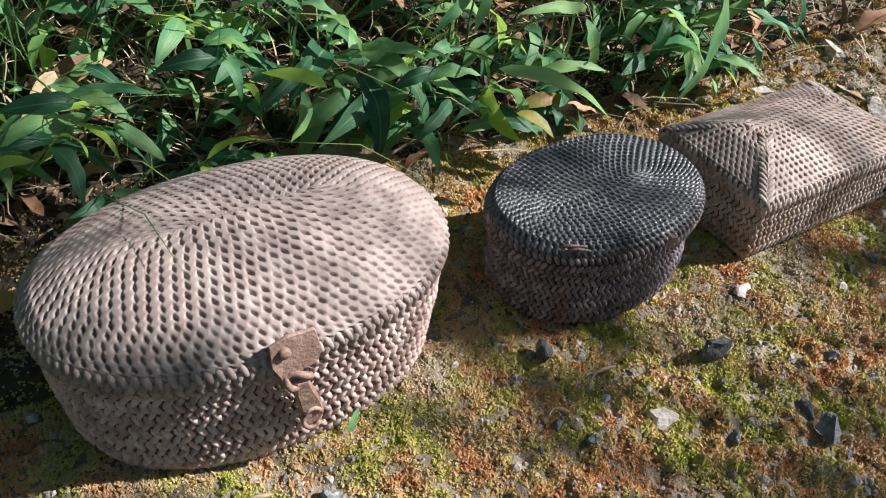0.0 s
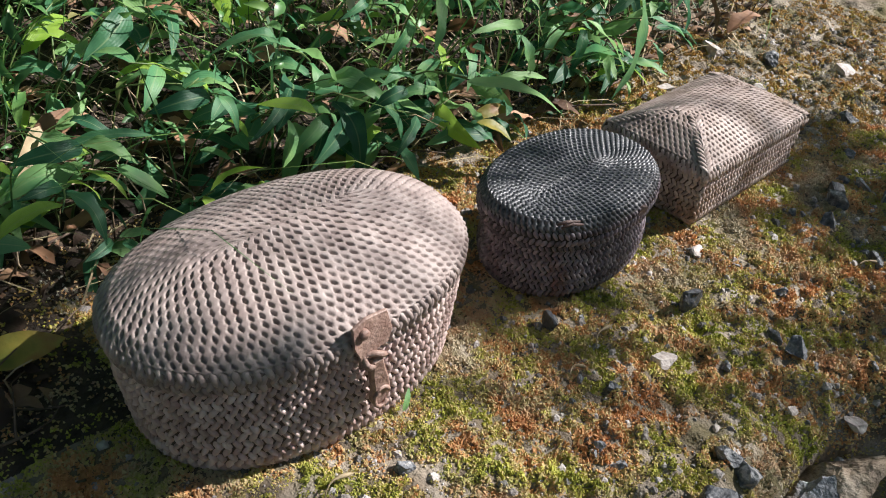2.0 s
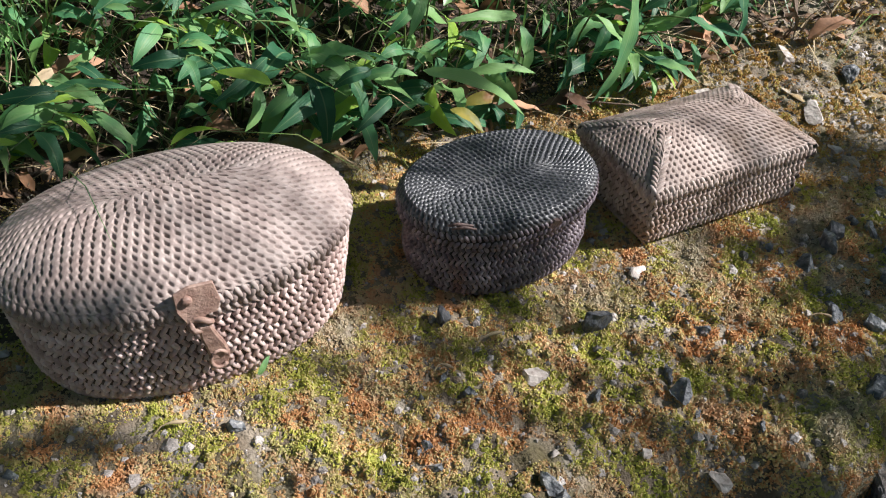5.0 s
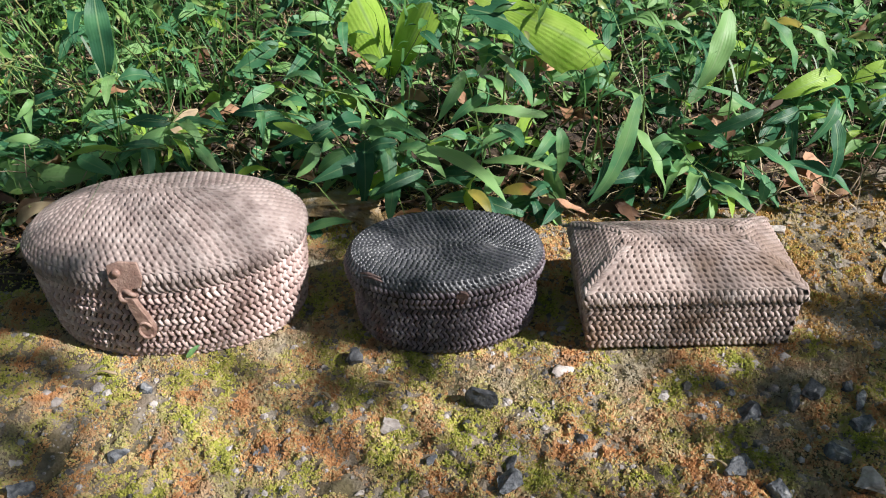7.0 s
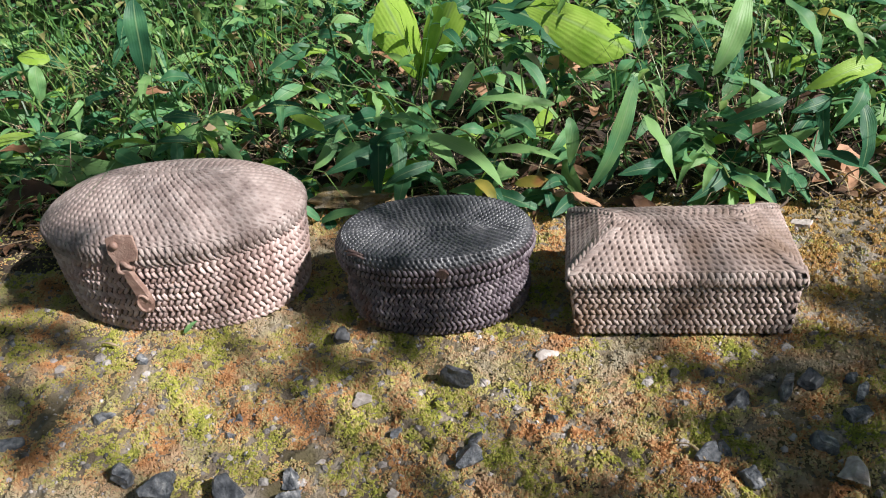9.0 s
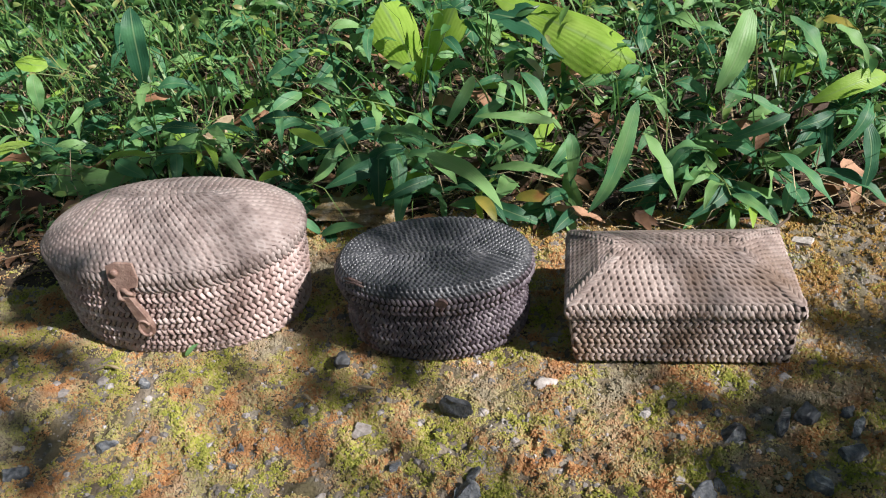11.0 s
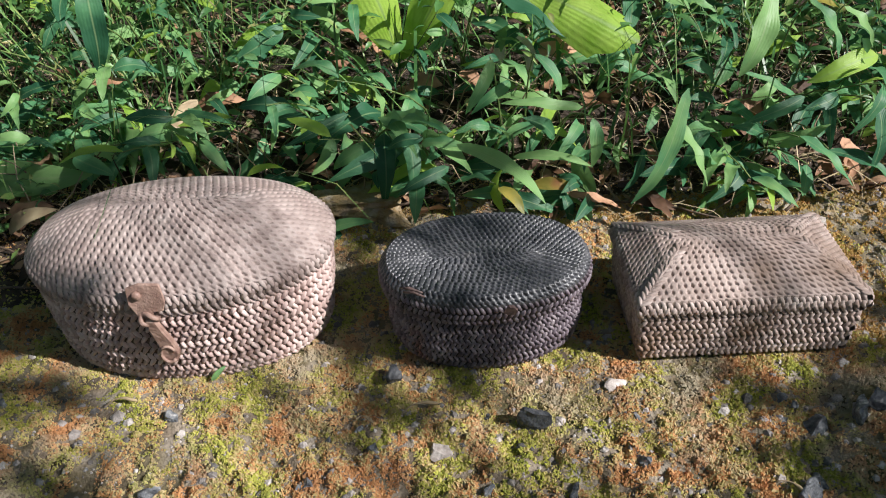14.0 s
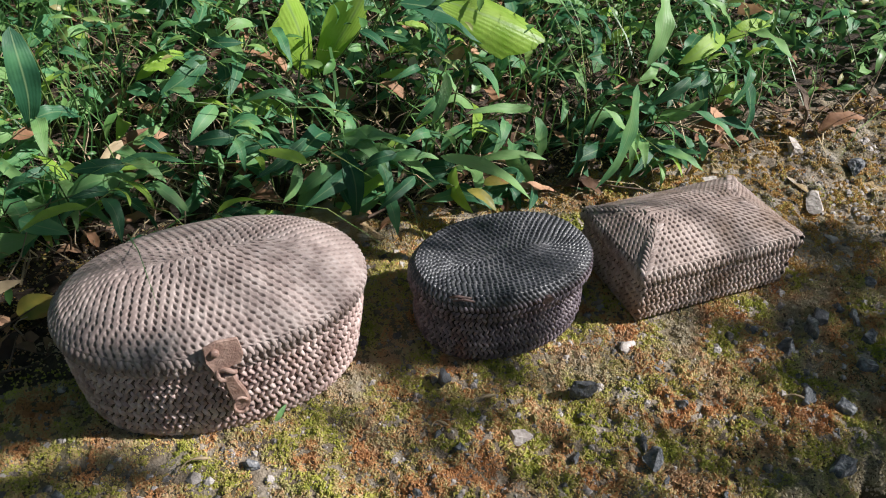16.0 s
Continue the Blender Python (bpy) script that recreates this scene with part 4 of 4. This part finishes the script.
# dead stalks and leaf litter over the bed's soil
g = np.random.default_rng(77)
stalks = []
for i in range(420):
    x, y = g.uniform(-1.2, 0.75), 0.29 + 0.7 * g.random() ** 1.4
    if x < -0.55 and g.random() < 0.3:
        y = g.uniform(0.18, 0.32)
    h, a, out = g.uniform(0.03, 0.17), g.uniform(0, 6.28), g.uniform(0.02, 0.12)
    z = float(ground_z(x, y))
    stalks.append(tube([(x + out * t * math.cos(a) + 0.006 * math.sin(t * 6 + i), y + out * t * math.sin(a), z + h * (t - 0.35 * t * t)) for t in (0, 0.25, 0.5, 0.75, 1)], [0.0012, 0.0011, 0.0009, 0.0007, 0.0004], 4))
tagged(part("dead_stalks", mesh_of("dead_stalks", *join(*stalks), M_DRY_STALK), kind="stuff"), "thin brown dead stalks tangled between the plants", "stalks")
flakes = []
for i in range(2600):
    x, y = g.uniform(-1.2, 0.8), 0.28 + 0.75 * g.random() ** 1.2
    if x < -0.53 and g.random() < 0.3:
        y = g.uniform(0.16, 0.3)
    flakes.append(np.array(aim(x, y, float(ground_z(x, y)) + g.uniform(0.002, 0.014), g.uniform(0, 360), g.normal(0, 18), g.normal(0, 28), g.uniform(0.008, 0.034), g.uniform(1.0, 2.6)))[:3])
tagged(part("leaf_litter", mesh_of("leaf_litter", *repeated(lv, lf, flakes), M_LITTER), kind="stuff"), "brown crumbled leaf litter on dark soil", "litter")

# fallen leaves
for i in range(150):
    x, y = r.uniform(-1.0, 0.6), 0.27 + 0.75 * r.random() ** 1.3
    if x < -0.56 and r.random() < 0.35:
        y = r.uniform(0.15, 0.3)
    ob = new("dry_leaf", DRY[r.randrange(5)])
    ob.matrix_basis = aim(x, y, float(ground_z(x, y)) + r.uniform(0.004, 0.02), r.uniform(0, 360), r.uniform(-10, 25), r.uniform(-40, 40), r.uniform(0.03, 0.085))
    tagged(ob, "curled brown fallen leaf lying on the soil", "leaf", "fallen leaves")

tagged(single_leaf("K", 0.555, 0.315, 0.085, 200, -62, 0.085, 0.05, 4, None, "fallen_leaf"), "blackened dead leaf hanging at the bed's edge", "leaf", "fallen leaves")

# twigs
for x, y, a, s in ((-0.52, 0.33, 25, 0.22), (-0.30, 0.30, 10, 0.16), (0.12, 0.27, -12, 0.20), (0.26, 0.27, 15, 0.12), (-0.7, 0.24, -20, 0.2), (0.33, 0.24, 70, 0.08), (-0.15, 0.29, -8, 0.13), (-0.62, 0.12, 30, 0.10)):
    pts = [(s * t, 0.012 * math.sin(t * 5 + x * 9), 0.004 + 0.006 * math.sin(t * 4)) for t in steps(0, 1, 8)]
    side = [Vector(pts[4]) + Vector((0.25 * s * t, 0.18 * s * t, 0.02 * t)) for t in steps(0, 1, 4)]
    ob = new("twig", mesh_of("twig", *join(tube(pts, [0.0022 - 0.0016 * t for t in steps(0, 1, 8)]), tube(side, [0.0012, 0.001, 0.0007, 0.0004])), M_TWIG))
    ob.matrix_basis = pose(x, y, float(ground_z(x, y)) + 0.002, 0, 0, a)
    tagged(ob, "thin dry brown twig lying on the ground", "twig", "twigs")

# bits of straw on the moss
for x, y, a, s in ((-0.135, -0.060, 20, 0.036), (-0.18, -0.068, 0, 0.018), (-0.42, -0.04, 15, 0.03), (0.18, -0.155, -30, 0.03)):
    ob = new("straw_piece", mesh_of("straw_piece", *tube([(s * t, 0.004 * math.sin(t * 4), 0.003 * math.sin(t * 3)) for t in steps(0, 1, 7)], [0.0006, 0.0007, 0.0007, 0.0008, 0.0018, 0.002, 0.0004], 5), M_STRAW))
    ob.matrix_basis = pose(x, y, float(ground_z(x, y)) + 0.007, 0, 0, a)
    tagged(ob, "short pale straw piece lying on the moss", "straw", "straw pieces")


# ---- unseen tree added towards the sun, crown clumps placed to dapple chosen spots ----
def shade_spot(px, py, d):
    return Vector((px, py, 0)) + SUN * d


tree = tagged(new("tree"), "unseen tree added towards the sun to dapple the ledge with shade", "tree")
M_BARK = mat("bark", [(0.3, (0.05, 0.038, 0.028)), (0.7, (0.16, 0.125, 0.095))], 12, 8, rough=0.9, bump=1.0, bump_scale=40, dist=0.02)
fork = Vector((3.4, -1.9, 2.3))
pairs = [tube([(3.6, -2.1, -0.6), (3.55, -2.0, 0.6), (3.45, -1.95, 1.6), fork], [0.17, 0.13, 0.11, 0.09], 10)]
# x, y of the ground to shade, spread, distance towards the sun, leaf count
SHADE_CLUMPS = [
    (0.37, -0.11, 0.09, 2.9, 66), (0.34, -0.24, 0.09, 2.9, 54), (0.28, -0.16, 0.05, 2.9, 18), (0.40, 0.01, 0.05, 3.0, 34), (0.43, 0.08, 0.04, 3.0, 16), (0.62, -0.18, 0.12, 3.2, 22),
    (-0.19, 0.20, 0.05, 3.0, 18), (-0.585, -0.06, 0.06, 3.0, 30), (-0.53, -0.035, 0.04, 3.0, 18), (-0.80, 0.08, 0.09, 3.0, 44), (-0.72, -0.12, 0.09, 3.1, 30), (-0.86, 0.26, 0.11, 3.1, 40),
    (-0.68, 0.35, 0.05, 3.0, 20), (-0.60, 0.315, 0.04, 3.0, 20), (-0.47, 0.36, 0.06, 3.0, 26), (-0.30, 0.35, 0.06, 3.0, 24), (-0.10, 0.33, 0.06, 3.0, 20), (0.10, 0.33, 0.05, 3.0, 12),
]
MORE_SHADE_CLUMPS = [
    (-0.165, -0.01, 0.03, 2.9, 13), (-0.13, -0.045, 0.03, 2.9, 9), (-0.69, 0.27, 0.05, 3.0, 16), (0.16, 0.40, 0.12, 3.3, 7), (0.48, 0.46, 0.12, 3.1, 8),
    (-0.50, -0.16, 0.08, 3.2, 20), (-0.2, 0.85, 0.35, 3.4, 8), (0.95, 0.10, 0.3, 3.3, 8),
]
crown = []
for cx, cy, rad, d, n in SHADE_CLUMPS + MORE_SHADE_CLUMPS:
    c = shade_spot(cx, cy, d)
    mid_way = fork.lerp(c, 0.5) + Vector((0, 0, 0.25))
    pairs.append(tube([fork, mid_way, c], [0.03, 0.005, 0.002], 6))
    for i in range(n):
        g = Vector((r.gauss(0, 1), r.gauss(0, 1), r.gauss(0, 1))) * rad * 0.6
        crown.append(np.array(aim(*(c + g), r.uniform(0, 360), r.uniform(-50, 30), r.uniform(-50, 50), r.uniform(0.05, 0.10), 1.5))[:3])
# overhead leaf canopy, unseen, added to cut the sky's fill light
for i in range(2300):
    crown.append(np.array(aim(r.uniform(-3.5, 2.0), r.uniform(-2.5, 3.5), r.uniform(4.2, 5.6), r.uniform(0, 360), r.uniform(-40, 20), r.uniform(-40, 40), r.uniform(0.18, 0.34), 1.7))[:3])
part("trunk", mesh_of("trunk", *join(*pairs), M_BARK), tree)
part("crown", mesh_of("crown", *repeated(lv, lf, crown), M_LEAF_MASS), tree, kind="stuff")

# unseen dense shrubs added to block sky light, low on the side of the sun
wood = []
for i in range(9000):
    low = i >= 7000
    a = r.uniform(radians(285), radians(375)) if low else r.uniform(radians(15), radians(285))
    d = r.uniform(2.8, 4.6)
    x, y = d * math.cos(a), d * math.sin(a)
    z = r.uniform(-0.4, 1.6) if low else r.uniform(-0.4, 4.2) * (1 - 0.15 * r.random())
    wood.append(np.array(aim(x, y, z, r.uniform(0, 360), r.uniform(-50, 30), r.uniform(-40, 40), r.uniform(0.15, 0.32), 1.6))[:3])
tagged(part("shrubs", mesh_of("shrubs", *repeated(lv, lf, wood), M_LEAF_MASS), kind="stuff"), "unseen dense green shrubs added to block sky light", "shrubs")
